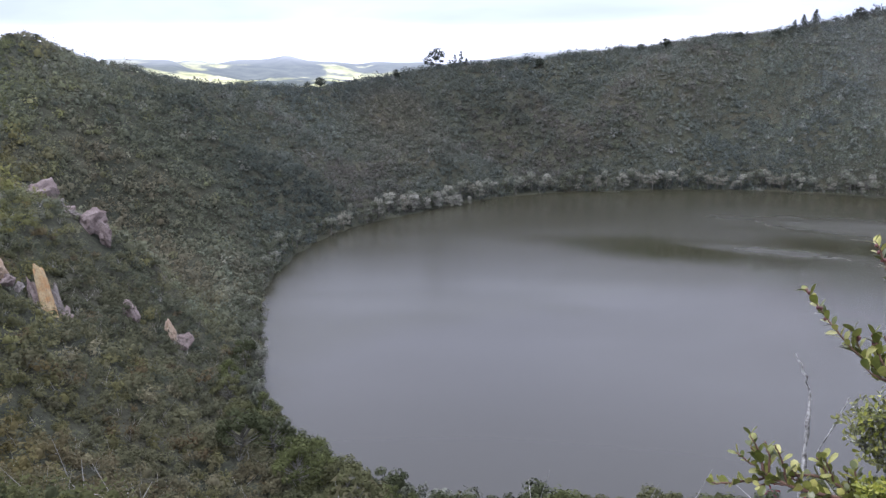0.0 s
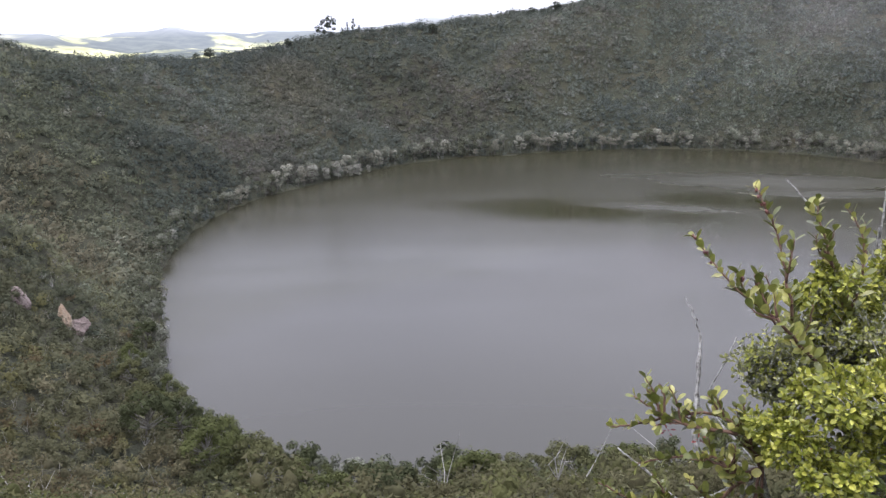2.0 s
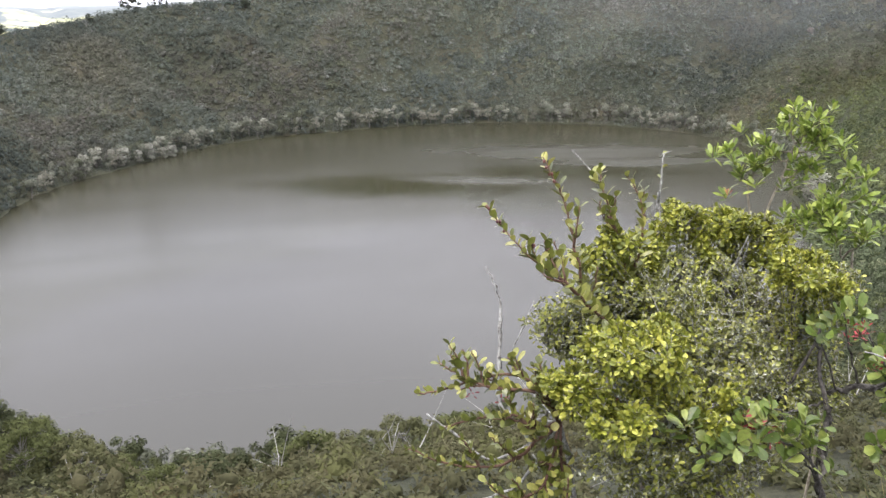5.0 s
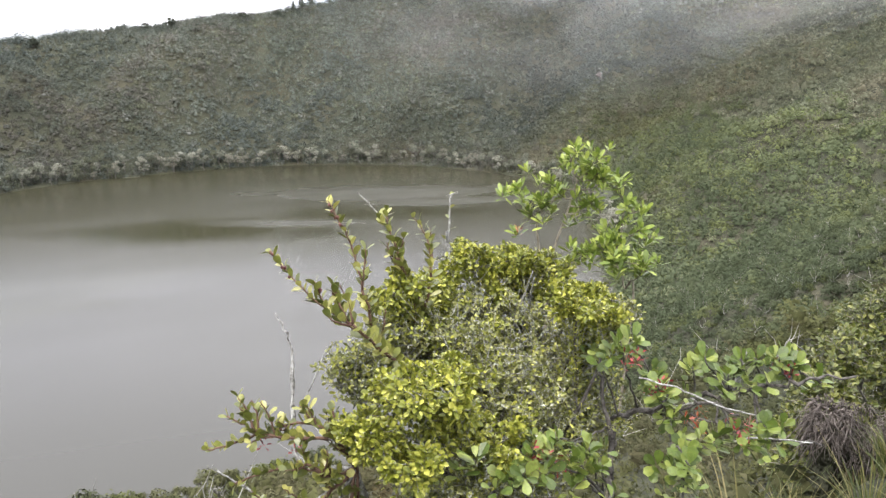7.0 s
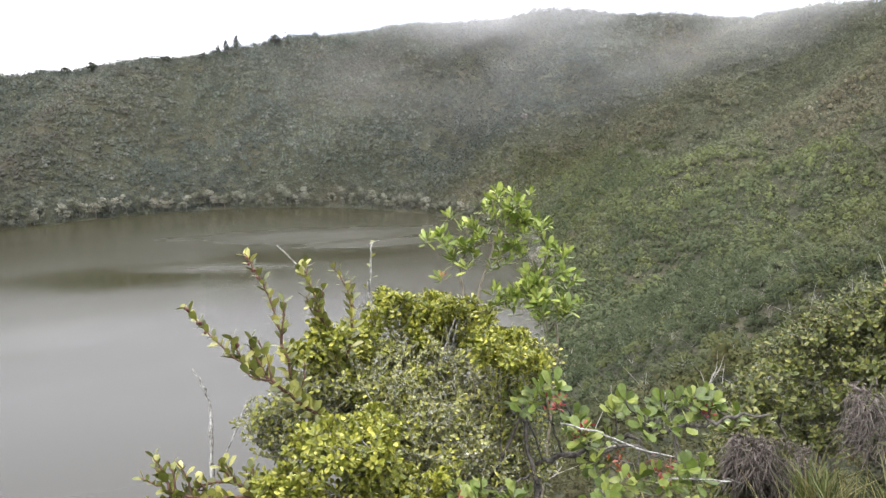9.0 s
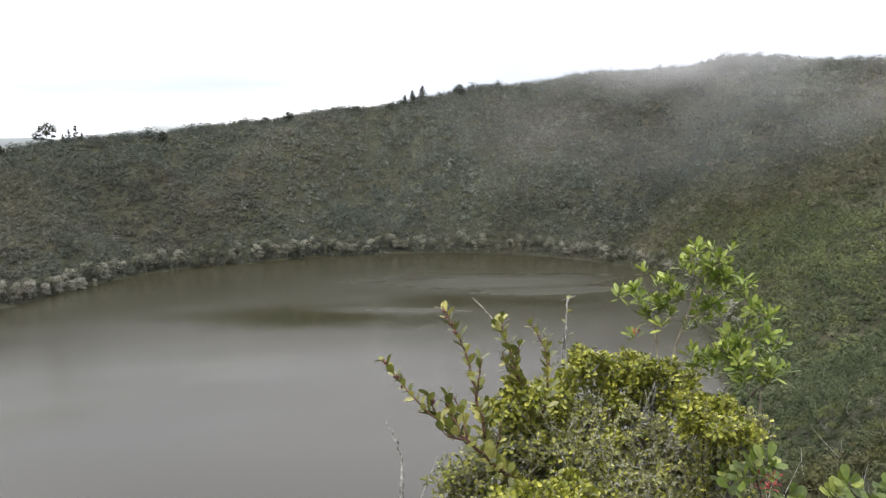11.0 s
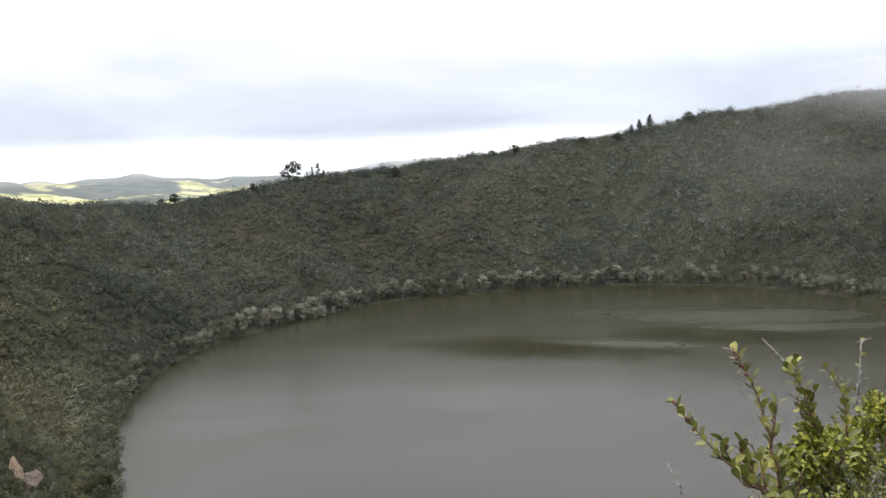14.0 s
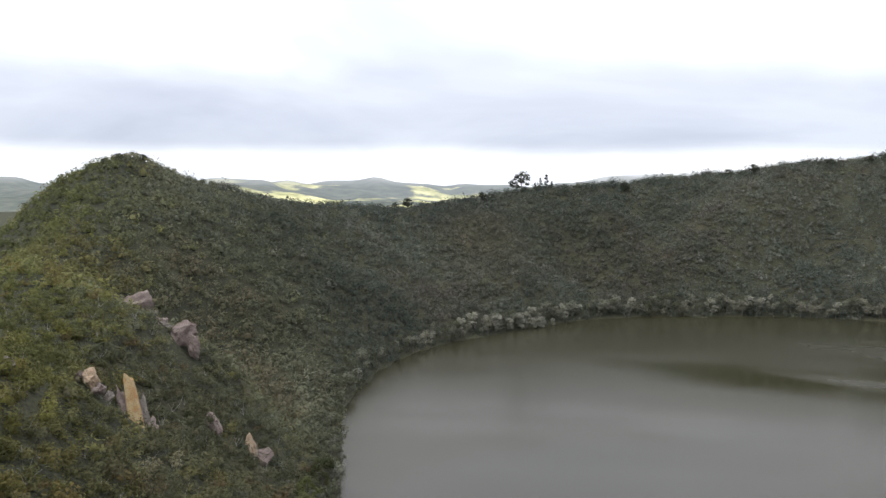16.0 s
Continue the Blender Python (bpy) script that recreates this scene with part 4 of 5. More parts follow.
# ---------------------------------------------------------------- distance
def build_backdrop():
    m = bpy.data.materials.new("painted_haze_distance")
    m.use_nodes = True
    nt = m.node_tree
    nt.nodes.clear()
    p = position(nt)
    n1, n2 = noise_node(nt, 0.0032, 5, 0.55, p), noise_node(nt, 0.011, 5, 0.65, p)
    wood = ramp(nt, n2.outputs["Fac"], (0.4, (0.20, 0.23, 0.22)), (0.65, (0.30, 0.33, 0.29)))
    # sunlight on the pastures is painted into this glowing colour
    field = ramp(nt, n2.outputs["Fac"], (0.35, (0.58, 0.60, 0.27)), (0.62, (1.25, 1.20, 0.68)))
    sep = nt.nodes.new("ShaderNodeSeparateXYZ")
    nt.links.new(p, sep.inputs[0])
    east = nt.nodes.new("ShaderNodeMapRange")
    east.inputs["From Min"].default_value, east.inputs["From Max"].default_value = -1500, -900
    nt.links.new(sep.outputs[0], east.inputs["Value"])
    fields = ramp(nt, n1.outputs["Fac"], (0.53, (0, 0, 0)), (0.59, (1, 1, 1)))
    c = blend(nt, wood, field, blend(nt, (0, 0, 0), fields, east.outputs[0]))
    # haze by distance, then white cloud on the tops, painted into the emission colour
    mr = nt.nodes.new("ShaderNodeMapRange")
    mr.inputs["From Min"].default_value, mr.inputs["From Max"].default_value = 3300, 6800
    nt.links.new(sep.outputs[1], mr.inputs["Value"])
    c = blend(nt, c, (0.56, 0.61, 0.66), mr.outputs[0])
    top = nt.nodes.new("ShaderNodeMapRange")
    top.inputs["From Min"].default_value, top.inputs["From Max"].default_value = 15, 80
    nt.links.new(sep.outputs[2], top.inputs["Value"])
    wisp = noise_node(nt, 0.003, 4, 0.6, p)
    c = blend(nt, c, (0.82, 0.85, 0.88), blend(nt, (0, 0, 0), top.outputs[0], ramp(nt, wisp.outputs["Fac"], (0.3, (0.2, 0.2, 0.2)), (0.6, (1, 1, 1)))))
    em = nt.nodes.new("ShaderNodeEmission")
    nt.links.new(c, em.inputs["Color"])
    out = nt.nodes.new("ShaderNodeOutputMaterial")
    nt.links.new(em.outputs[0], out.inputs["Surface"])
    r = np.linspace(1700, 4600, 60)
    a = np.radians(np.linspace(-75, 40, 260))
    rr, aa = np.meshgrid(r, a, indexing="ij")
    x, y = rr * np.sin(aa), rr * np.cos(aa)
    rise = (rr - 1700) / 2900
    z = -150 + 182 * rise ** 0.8 + 34 * rise * np.sin(x / 260 + 1.1 * np.sin(y / 420)) + 26 * np.sin(y / 330 + x / 510) * rise + 14 * np.sin(x / 95 + y / 130 + np.sin(x / 60)) * np.sin(y / 170 + 0.6)
    z = np.where(aa < radians(-26), z - 10, z)
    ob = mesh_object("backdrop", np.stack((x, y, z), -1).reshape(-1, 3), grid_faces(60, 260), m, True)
    return tagged(ob, "distant hills with painted-on haze and sunlit pastures", "hills", kind="structure")


build_backdrop()


def build_mist():
    """Thin low cloud lying on the high crest: a few veils, one above another, that follow the slope and fray out at their edges."""
    m = bpy.data.materials.new("thin_cloud")
    m.use_nodes = True
    nt = m.node_tree
    nt.nodes.clear()
    at = nt.nodes.new("ShaderNodeAttribute")
    at.attribute_name = "veil"
    wisp = noise_node(nt, 0.016, 5, 0.6, position(nt))
    fray = nt.nodes.new("ShaderNodeMapRange")
    fray.inputs["From Min"].default_value, fray.inputs["From Max"].default_value = 0.30, 0.56
    nt.links.new(wisp.outputs["Fac"], fray.inputs["Value"])
    thick = nt.nodes.new("ShaderNodeMath")
    thick.operation = "MULTIPLY"
    nt.links.new(at.outputs["Fac"], thick.inputs[0])
    nt.links.new(fray.outputs[0], thick.inputs[1])
    clear, front, back = (nt.nodes.new(k) for k in ("ShaderNodeBsdfTransparent", "ShaderNodeBsdfDiffuse", "ShaderNodeBsdfTranslucent"))
    for b in (front, back):
        b.inputs["Color"].default_value = (0.96, 0.97, 0.98, 1)
    both, veil = nt.nodes.new("ShaderNodeMixShader"), nt.nodes.new("ShaderNodeMixShader")
    both.inputs[0].default_value = 0.5
    nt.links.new(front.outputs[0], both.inputs[1])
    nt.links.new(back.outputs[0], both.inputs[2])
    nt.links.new(thick.outputs[0], veil.inputs[0])
    nt.links.new(clear.outputs[0], veil.inputs[1])
    nt.links.new(both.outputs[0], veil.inputs[2])
    out = nt.nodes.new("ShaderNodeOutputMaterial")
    nt.links.new(veil.outputs[0], out.inputs["Surface"])
    az, d = np.meshgrid(np.radians(np.linspace(19, 72, 70)), np.linspace(390, 660, 40), indexing="ij")
    x, y = d * np.sin(az), d * np.cos(az)
    share = slope_share(x, y)
    level = height(x, y) + 0.6 * np.clip(share[3], 0, None)
    for _ in range(6):
        wide = np.pad(level, 2, mode="edge")
        level = sum(wide[i:i + 70, j:j + 40] for i in range(5) for j in range(5)) / 25
    dens = 0.9 * np.clip((share[0] - 0.6) / 0.4, 0, 1) ** 1.7 * np.clip((np.degrees(az) - 27) / 11, 0, 1) * np.clip((72 - np.degrees(az)) / 14, 0, 1) * np.clip((26 - share[3]) / 22, 0, 1)
    dens += 0.11 * np.clip((share[0] - 0.12) / 0.4, 0, 1) * np.clip((np.degrees(az) - 20) / 14, 0, 1) * np.clip((66 - np.degrees(az)) / 14, 0, 1) * np.clip(-share[3] / 22 + 0.4, 0, 1)
    vs, fs, ds = [], [], []
    for k, lift in enumerate((9.0, 14.0, 20.0)):
        z = level + lift + 1.5 * np.sin(x / 43 + k * 2.1) * np.sin(y / 51 + k)
        fs.append(grid_faces(70, 40) + k * z.size)
        vs.append(np.stack((x, y, z), -1).reshape(-1, 3))
        ds.append((dens * (0.34, 0.32, 0.30)[k]).ravel())
    ob = mesh_object("mist", np.concatenate(vs), np.concatenate(fs), m, True)
    ob.data.attributes.new("veil", "FLOAT", "POINT").data.foreach_set("value", np.concatenate(ds).astype(np.float32))
    return tagged(ob, "thin white low cloud lying over the high crest", "mist", kind="stuff")


build_mist()


# ---------------------------------------------------------------- plants at the overlook
def shoot_leaves(rng, line, spacing, length, spread=0.9, start=0.1, whorl=1, jitter=0.25):
    """Leaves set round a shoot from low to high, as poses."""
    out, turn, run = [], rng.uniform(0, 6.28), 0.0
    total = sum((b - a).length for a, b in zip(line, line[1:]))
    gone = 0.0
    for a, b in zip(line, line[1:]):
        seg = (b - a).length
        d = (b - a).normalized()
        u = d.cross(Vector((0.21, 0.37, 0.9))).normalized()
        v = d.cross(u)
        while run < seg:
            share = (gone + run) / total
            if share > start:
                for w in range(whorl):
                    turn += 2.4
                    r = u * math.cos(turn) + v * math.sin(turn)
                    along = d * 0.75 + r * spread + Vector((0, 0, 0.35)) + Vector(rng.normal(size=3)) * jitter
                    out.append(leaf_pose(a + d * run, along, d - r * 0.4 + Vector((0, 0, 0.6)), length * rng.uniform(0.65, 1.15) * (1.12 - 0.45 * share)))
            run += spacing * rng.uniform(0.7, 1.3)
        run -= seg
        gone += seg
    return out


def whorl_leaves(rng, place, axis, n, length, open_=0.9):
    axis = Vector(axis).normalized()
    u = axis.cross(Vector((0.2, 0.9, 0.1))).normalized()
    v = axis.cross(u)
    out = []
    for k in range(n):
        a = 2.4 * k + rng.uniform(-0.6, 0.6)
        lift = 0.1 + 0.9 * k / n + rng.uniform(-0.2, 0.3)
        r = u * math.cos(a) + v * math.sin(a)
        out.append(leaf_pose(Vector(place) + r * 0.004 - axis * 0.012 * (n - k) / n * 2, r * open_ + axis * lift, axis - r * 0.3 + Vector(rng.normal(size=3)) * 0.2, length * rng.uniform(0.55, 1.12)))
    return out


class Plant:
    """One plant: a holder at its foot, stems and leaves under it."""

    def __init__(self, name, base, label, category="shrub", group=""):
        self.base = Vector((base[0], base[1], ground_z(base[0], base[1]) - 0.02))
        self.ob = holder(name, self.base, label, category, group)

    def stem(self, pts, r0, r1, mat, wobble=0.0, rng=None, name="stem", knots=0.15):
        bm = bmesh.new()
        line = smooth_line(pts, 5, wobble, rng)
        tube(bm, [p - self.base for p in line], r0, r1, 6, knots if rng is not None else 0, rng)
        self.last = part(name, bm, mat, self.ob)
        return line

    def leaves(self, poses, shape, mat, singles=300, name="leaf", label=""):
        back = Matrix.Translation(-self.base)
        poses = [back @ m for m in poses]
        step = max(1, len(poses) // max(1, singles)) if singles else 10 ** 9
        if len(poses) <= singles:
            leaf_parts(poses, leaf_mesh(name, shape, mat), self.ob, name)
            return
        one = poses[::step][:singles] if singles else []
        chosen = set(range(0, len(poses), step)) if singles else set()
        chosen = set(sorted(chosen)[:singles])
        rest = [m for i, m in enumerate(poses) if i not in chosen]
        if one:
            leaf_parts(one, leaf_mesh(name, shape, mat), self.ob, name)
        joined_leaves("foliage", rest, shape, mat, self.ob, label)


def side_shoots(pl, rng, line, n, reach, leaf, poses, bark, gap=0.012):
    """Short leafy side shoots that leave a longer one."""
    for _ in range(n):
        i = int(rng.integers(2, max(3, int(len(line) * 0.62))))
        d = (line[i + 1] - line[i]).normalized()
        r = Vector(rng.normal(size=3)).cross(d).normalized()
        tip = line[i] + (d * 0.7 + r * 0.6 + Vector((0, 0, 0.5))) * reach * rng.uniform(0.5, 1.2)
        twig = pl.stem([line[i], line[i].lerp(tip, 0.5) + r * 0.006, tip], 0.0022, 0.001, bark, 0.001, rng, "side_shoot")
        poses += shoot_leaves(rng, twig, gap, leaf, 0.65, 0.1, 2)


# spiny shrub with long leafy shoots
def build_spiny_shrub():
    rng = np.random.default_rng(101)
    base = (1.02, 1.52, 58.9)
    pl = Plant("spiny_shrub", base, "spiny shrub with long leafy shoots and reddish berries")
    hub = (0.93, 1.52, 59.32)
    pl.stem([pl.base, (1.0, 1.54, 59.1), hub], 0.013, 0.008, DARK_BARK, 0.002, rng)
    shoots = [
        [hub, (0.813, 1.463, 59.402), (0.781, 1.443, 59.497), (0.773, 1.468, 59.569), (0.762, 1.488, 59.626), (0.735, 1.513, 59.692)],
        [hub, (0.817, 1.423, 59.396), (0.719, 1.349, 59.489), (0.681, 1.375, 59.520), (0.652, 1.394, 59.545), (0.593, 1.438, 59.627)],
        [(0.685, 1.384, 59.506), (0.671, 1.401, 59.542), (0.664, 1.412, 59.569)],
        [(0.719, 1.372, 59.480), (0.703, 1.394, 59.523), (0.697, 1.408, 59.560)],
        [hub, (0.910, 1.498, 59.401), (0.892, 1.512, 59.518), (0.884, 1.534, 59.584), (0.862, 1.560, 59.645), (0.828, 1.584, 59.689)],
        [hub, (0.955, 1.544, 59.429), (0.958, 1.516, 59.531), (0.955, 1.536, 59.598), (0.935, 1.556, 59.637)],
        [hub, (0.945, 1.549, 59.429), (0.885, 1.500, 59.545), (0.870, 1.528, 59.621), (0.868, 1.537, 59.659)],
    ]
    poses = []
    for k, s in enumerate(shoots):
        line = pl.stem(s, 0.0036 if k not in (2, 3) else 0.0024, 0.0012, RED_BARK if k != 4 else LICHEN_BARK, 0.0012, rng, "shoot")
        shoot = pl.last
        poses += shoot_leaves(rng, line if k != 4 else line[:-5], 0.0062, 0.033, 0.8, 0.2 if k not in (2, 3) else 0.0, 1)
        if k not in (2, 3):
            side_shoots(pl, rng, line, 4, 0.055, 0.028, poses, RED_BARK, 0.02)
        for p, q in zip(line[6::2], line[7::2]):
            d = (q - p).normalized()
            r = Vector(rng.normal(size=3)).cross(d).normalized()
            a = p - pl.base
            tip = a + (r + d * 0.3) * rng.uniform(0.014, 0.026)
            w = d * 0.0013
            thorn = bmesh.new()
            vv = [thorn.verts.new(a + w), thorn.verts.new(a - w), thorn.verts.new(a + r.cross(d) * 0.0013), thorn.verts.new(tip)]
            for i, j in ((0, 1), (1, 2), (2, 0)):
                thorn.faces.new((vv[i], vv[j], vv[3]))
            part("thorn", thorn, TWIG_BARK, shoot)
        if k in (0, 1, 2, 3):
            tip = line[-1]
            for _ in range(8):
                bm = bmesh.new()
                bmesh.ops.create_icosphere(bm, subdivisions=2, radius=0.0028)
                for v in bm.verts:
                    v.co.z *= 1.25
                ob = part("berry", bm, BERRY, shoot)
                ob.location = tip + (line[-3] - tip) * rng.uniform(0, 1.8) + Vector(rng.normal(size=3)).normalized() * 0.0035 - pl.base
    pl.leaves(poses, "oval", SPINY_LEAF, 300)


build_spiny_shrub()


def build_bare_shoot():
    rng = np.random.default_rng(103)
    pl = Plant("thin_upright_twig", (1.12, 1.68, 59.0), "thin upright pale twig with a few leaves", "twig")
    line = pl.stem([pl.base, (1.103, 1.697, 59.416), (1.108, 1.717, 59.492), (1.122, 1.729, 59.568), (1.133, 1.739, 59.636)], 0.0042, 0.0018, LICHEN_BARK, 0.001, rng)
    pl.stem([line[-1], line[-1] + Vector((0.014, -0.008, 0.006))], 0.0016, 0.001, LICHEN_BARK)
    pl.stem([line[-1], line[-1] + Vector((-0.010, 0.006, -0.004))], 0.0016, 0.001, LICHEN_BARK)
    pl.leaves(shoot_leaves(rng, line[8:], 0.026, 0.026, 0.9, 0.0), "oval", SPINY_LEAF)


build_bare_shoot()


def build_low_shoots():
    """Leafy shoots that reach out over the lake, low down, with lichen-white sticks."""
    rng = np.random.default_rng(105)
    base = (0.85, 1.50, 58.75)
    pl = Plant("leaning_shrub", base, "leaning shrub with leafy shoots and lichen-white sticks")
    hub = (0.756, 1.460, 59.165)
    pl.stem([pl.base, (0.8, 1.47, 58.95), hub], 0.009, 0.006, LICHEN_BARK, 0.002, rng)
    shoots = [
        [hub, (0.689, 1.425, 59.275), (0.635, 1.452, 59.290), (0.567, 1.469, 59.279), (0.508, 1.478, 59.264), (0.468, 1.487, 59.263)],
        [(0.679, 1.399, 59.270), (0.585, 1.431, 59.284), (0.539, 1.456, 59.308), (0.511, 1.471, 59.325)],
        [hub, (0.661, 1.382, 59.207), (0.630, 1.385, 59.238), (0.546, 1.408, 59.231), (0.498, 1.414, 59.216)],
        [hub, (0.70, 1.40, 59.26), (0.69, 1.41, 59.32)],
        [hub, (0.62, 1.42, 59.12), (0.52, 1.44, 59.13), (0.44, 1.45, 59.17)],
        [hub, (0.68, 1.36, 59.10), (0.60, 1.33, 59.10), (0.55, 1.32, 59.15)],
        [hub, (0.72, 1.35, 59.05), (0.70, 1.30, 59.14)],
    ]
    poses = []
    for s in shoots:
        line = pl.stem(s, 0.0036, 0.0014, RED_BARK, 0.0015, rng, "shoot")
        poses += shoot_leaves(rng, line, 0.0125, 0.028, 0.7, 0.12, 2)
        side_shoots(pl, rng, line, 7, 0.055, 0.028, poses, RED_BARK, 0.016)
    pl.leaves(poses, "oval", SPINY_LEAF, 300)
    sticks = [[hub, (0.660, 1.518, 59.182), (0.667, 1.554, 59.260), (0.680, 1.588, 59.351), (0.682, 1.607, 59.403), (0.664, 1.630, 59.452)],
              [hub, (0.705, 1.578, 59.241), (0.725, 1.597, 59.302), (0.766, 1.614, 59.37)],
              [hub, (0.62, 1.46, 59.11), (0.55, 1.50, 59.16), (0.50, 1.52, 59.20)],
              [hub, (0.66, 1.43, 59.07), (0.56, 1.44, 59.04), (0.42, 1.42, 59.06)],
              [hub, (0.70, 1.40, 59.10), (0.66, 1.37, 59.16)]]
    for k, s in enumerate(sticks):
        pl.stem(s, (0.006, 0.0024, 0.004, 0.004, 0.004)[k], 0.0012, LICHEN_BARK, 0.0015, rng, "dry_stick", 0.4)
    reds = [(0.575, 1.455, 59.27), (0.63, 1.44, 59.255), (0.79, 1.30, 59.277)]
    for r in reds:
        pl.leaves(whorl_leaves(rng, r, (0, -0.4, 0.6), 9, 0.013, 0.8), "narrow", RED_PETAL, 300, "red_leaf")


build_low_shoots()


GNARLED_BARK = bark_material("gnarled_bark", (0.014, 0.011, 0.009), (0.15, 0.14, 0.125), 90)


# dense small-leaved bush: bright leafy clumps over a tangle of grey twigs
BRIGHT = [(1.295, 1.716, 59.456, 0.075), (1.369, 1.655, 59.430, 0.07), (1.256, 1.418, 59.436, 0.055), (0.859, 1.500, 59.490, 0.055), (0.985, 1.598, 59.450, 0.065), (0.762, 1.268, 59.375, 0.075), (0.831, 1.232, 59.385, 0.08), (0.695, 1.333, 59.325, 0.06), (0.790, 1.241, 59.303, 0.075), (1.164, 1.684, 59.481, 0.07), (1.286, 1.388, 59.425, 0.06), (0.712, 1.257, 59.308, 0.06), (1.215, 1.70, 59.468, 0.05), (1.06, 1.64, 59.462, 0.055), (0.91, 1.36, 59.36, 0.05), (1.42, 1.58, 59.40, 0.045), (0.95, 1.25, 59.26, 0.05), (1.365, 1.516, 59.414, 0.022), (1.333, 1.558, 59.416, 0.02)]
SPARSE = [(1.089, 1.687, 59.367, 0.13), (1.233, 1.721, 59.361, 0.13), (1.233, 1.578, 59.316, 0.13), (1.037, 1.457, 59.327, 0.12), (1.263, 1.530, 59.256, 0.13), (1.358, 1.485, 59.318, 0.07), (0.768, 1.482, 59.367, 0.06), (1.079, 1.394, 59.252, 0.12), (1.256, 1.476, 59.139, 0.13), (0.956, 1.327, 59.224, 0.11), (0.963, 1.514, 59.362, 0.10), (1.369, 1.538, 59.160, 0.13), (1.100, 1.383, 59.138, 0.12), (1.453, 1.524, 59.352, 0.055), (0.885, 1.511, 59.402, 0.07), (0.85, 1.30, 59.15, 0.10), (0.98, 1.30, 59.06, 0.12), (1.381, 1.502, 59.360, 0.05), (1.328, 1.691, 59.443, 0.05)]


def build_small_leaved_bush():
    rng = np.random.default_rng(111)
    base = (1.20, 1.50, 58.55)
    pl = Plant("small_leaved_bush", base, "dense bush of small yellow-green leaves over grey lichen twigs", "bush")
    hub = Vector((1.17, 1.50, 58.95))
    pl.stem([pl.base, (1.18, 1.49, 58.75), hub], 0.022, 0.015, DARK_BARK, 0.003, rng, "trunk")
    bright, dull, tufts = [], [], []
    mesh_twigs = bmesh.new()
    lumps = []
    for x, y, z, r in BRIGHT:
        c = Vector((x, y, z))
        lumps.append((c, r * 0.62, True, None))
        for _ in range(6):
            o = Vector(rng.normal(size=3)).normalized() * r * rng.uniform(0.5, 1.1)
            o.z *= 0.8
            lumps.append((c + o, r * rng.uniform(0.25, 0.55), True, c))
    lumps += [(Vector(c[:3]), c[3], False, None) for c in SPARSE]
    for x, y, z, r in SPARSE:
        c = Vector((x, y, z))
        o = Vector(rng.normal(size=3)).normalized() * r * rng.uniform(0.75, 1.05)
        lumps.append((c + o, rng.uniform(0.012, 0.024), True, c))
    for c, r, is_bright, parent in lumps:
        if parent is None:
            mid = hub.lerp(c, 0.55) + Vector(rng.normal(size=3)) * 0.05
            limb = pl.stem([hub, mid, c - Vector((0, 0, r * 0.4))], 0.0045, 0.0018, GNARLED_BARK, 0.003, rng, "branch")
        else:
            limb = smooth_line([parent, parent.lerp(c, 0.6), c], 3)
            tube(mesh_twigs, [p - pl.base for p in limb], 0.0022, 0.0012, 4)
        for _ in range(15 if is_bright else 84):
            d = Vector(rng.normal(size=3))
            d.z = d.z * 0.8 + 0.25
            d.normalize()
            s = limb[-1 - int(rng.integers(0, 5 if is_bright else 2))] + (Vector((0, 0, 0)) if is_bright else Vector(rng.normal(size=3)) * r * 0.3)
            tip = c + Vector((d.x, d.y, d.z * 0.85)) * r * (rng.uniform(0.75, 1.12) if is_bright else rng.uniform(0.45, 1.35))
            bend = s.lerp(tip, 0.5) + Vector(rng.normal(size=3)) * r * (0.16 if is_bright else 0.32)
            line = smooth_line([s, bend, tip], 2)
            tube(mesh_twigs, [p - pl.base for p in line], 0.0013 if is_bright else 0.0014, 0.0007, 3)
            if is_bright:
                bright += shoot_leaves(rng, line, 0.0048, 0.0142, 0.9, 0.2, 1, 0.5)
                bright += whorl_leaves(rng, tip, d + Vector((0, 0, 0.6)), 7, 0.014, 0.8)
            else:
                dull += shoot_leaves(rng, line, 0.0056, 0.0128, 1.0, 0.2, 1, 0.5)
                tufts += shoot_leaves(rng, line, 0.032, 0.0085, 1.0, 0.1, 3, 0.6)
                if rng.uniform() < 0.75:
                    bright += whorl_leaves(rng, tip, d + Vector((0, 0, 0.5)), 5, 0.0115, 0.8)
    part("twig_tangle", mesh_twigs, LICHEN_BARK, pl.ob, "tangle of fine grey lichen-covered twigs", "stuff")
    pl.leaves(bright, "small", YELLOW_LEAF, 300, "leaf", "small yellow-green leaves")
    back = Matrix.Translation(-pl.base)
    joined_leaves("foliage", [back @ m for m in dull], "small", DULL_LEAF, pl.ob, "sparse grey-green leaves")
    joined_leaves("lichen", [back @ m for m in tufts], "small", LICHEN_TUFT, pl.ob, "pale lichen tufts on the twigs")
    for p in ((1.30, 1.66, 59.36), (1.24, 1.60, 59.40), (1.34, 1.62, 59.33), (1.02, 1.52, 59.40), (1.40, 1.56, 59.36)):
        a = Vector(p)
        pl.stem([a - Vector((0.02, 0.0, 0.06)), a, a + Vector((rng.uniform(-0.06, 0.05), -0.03, rng.uniform(0.05, 0.10)))], 0.003, 0.0015, LICHEN_BARK, 0.001, rng, "dry_stick")


build_small_leaved_bush()


# fresh green sapling behind the bush
SAPLING_BARK = bark_material("sapling_bark", (0.10, 0.085, 0.06), (0.26, 0.235, 0.18), 60)


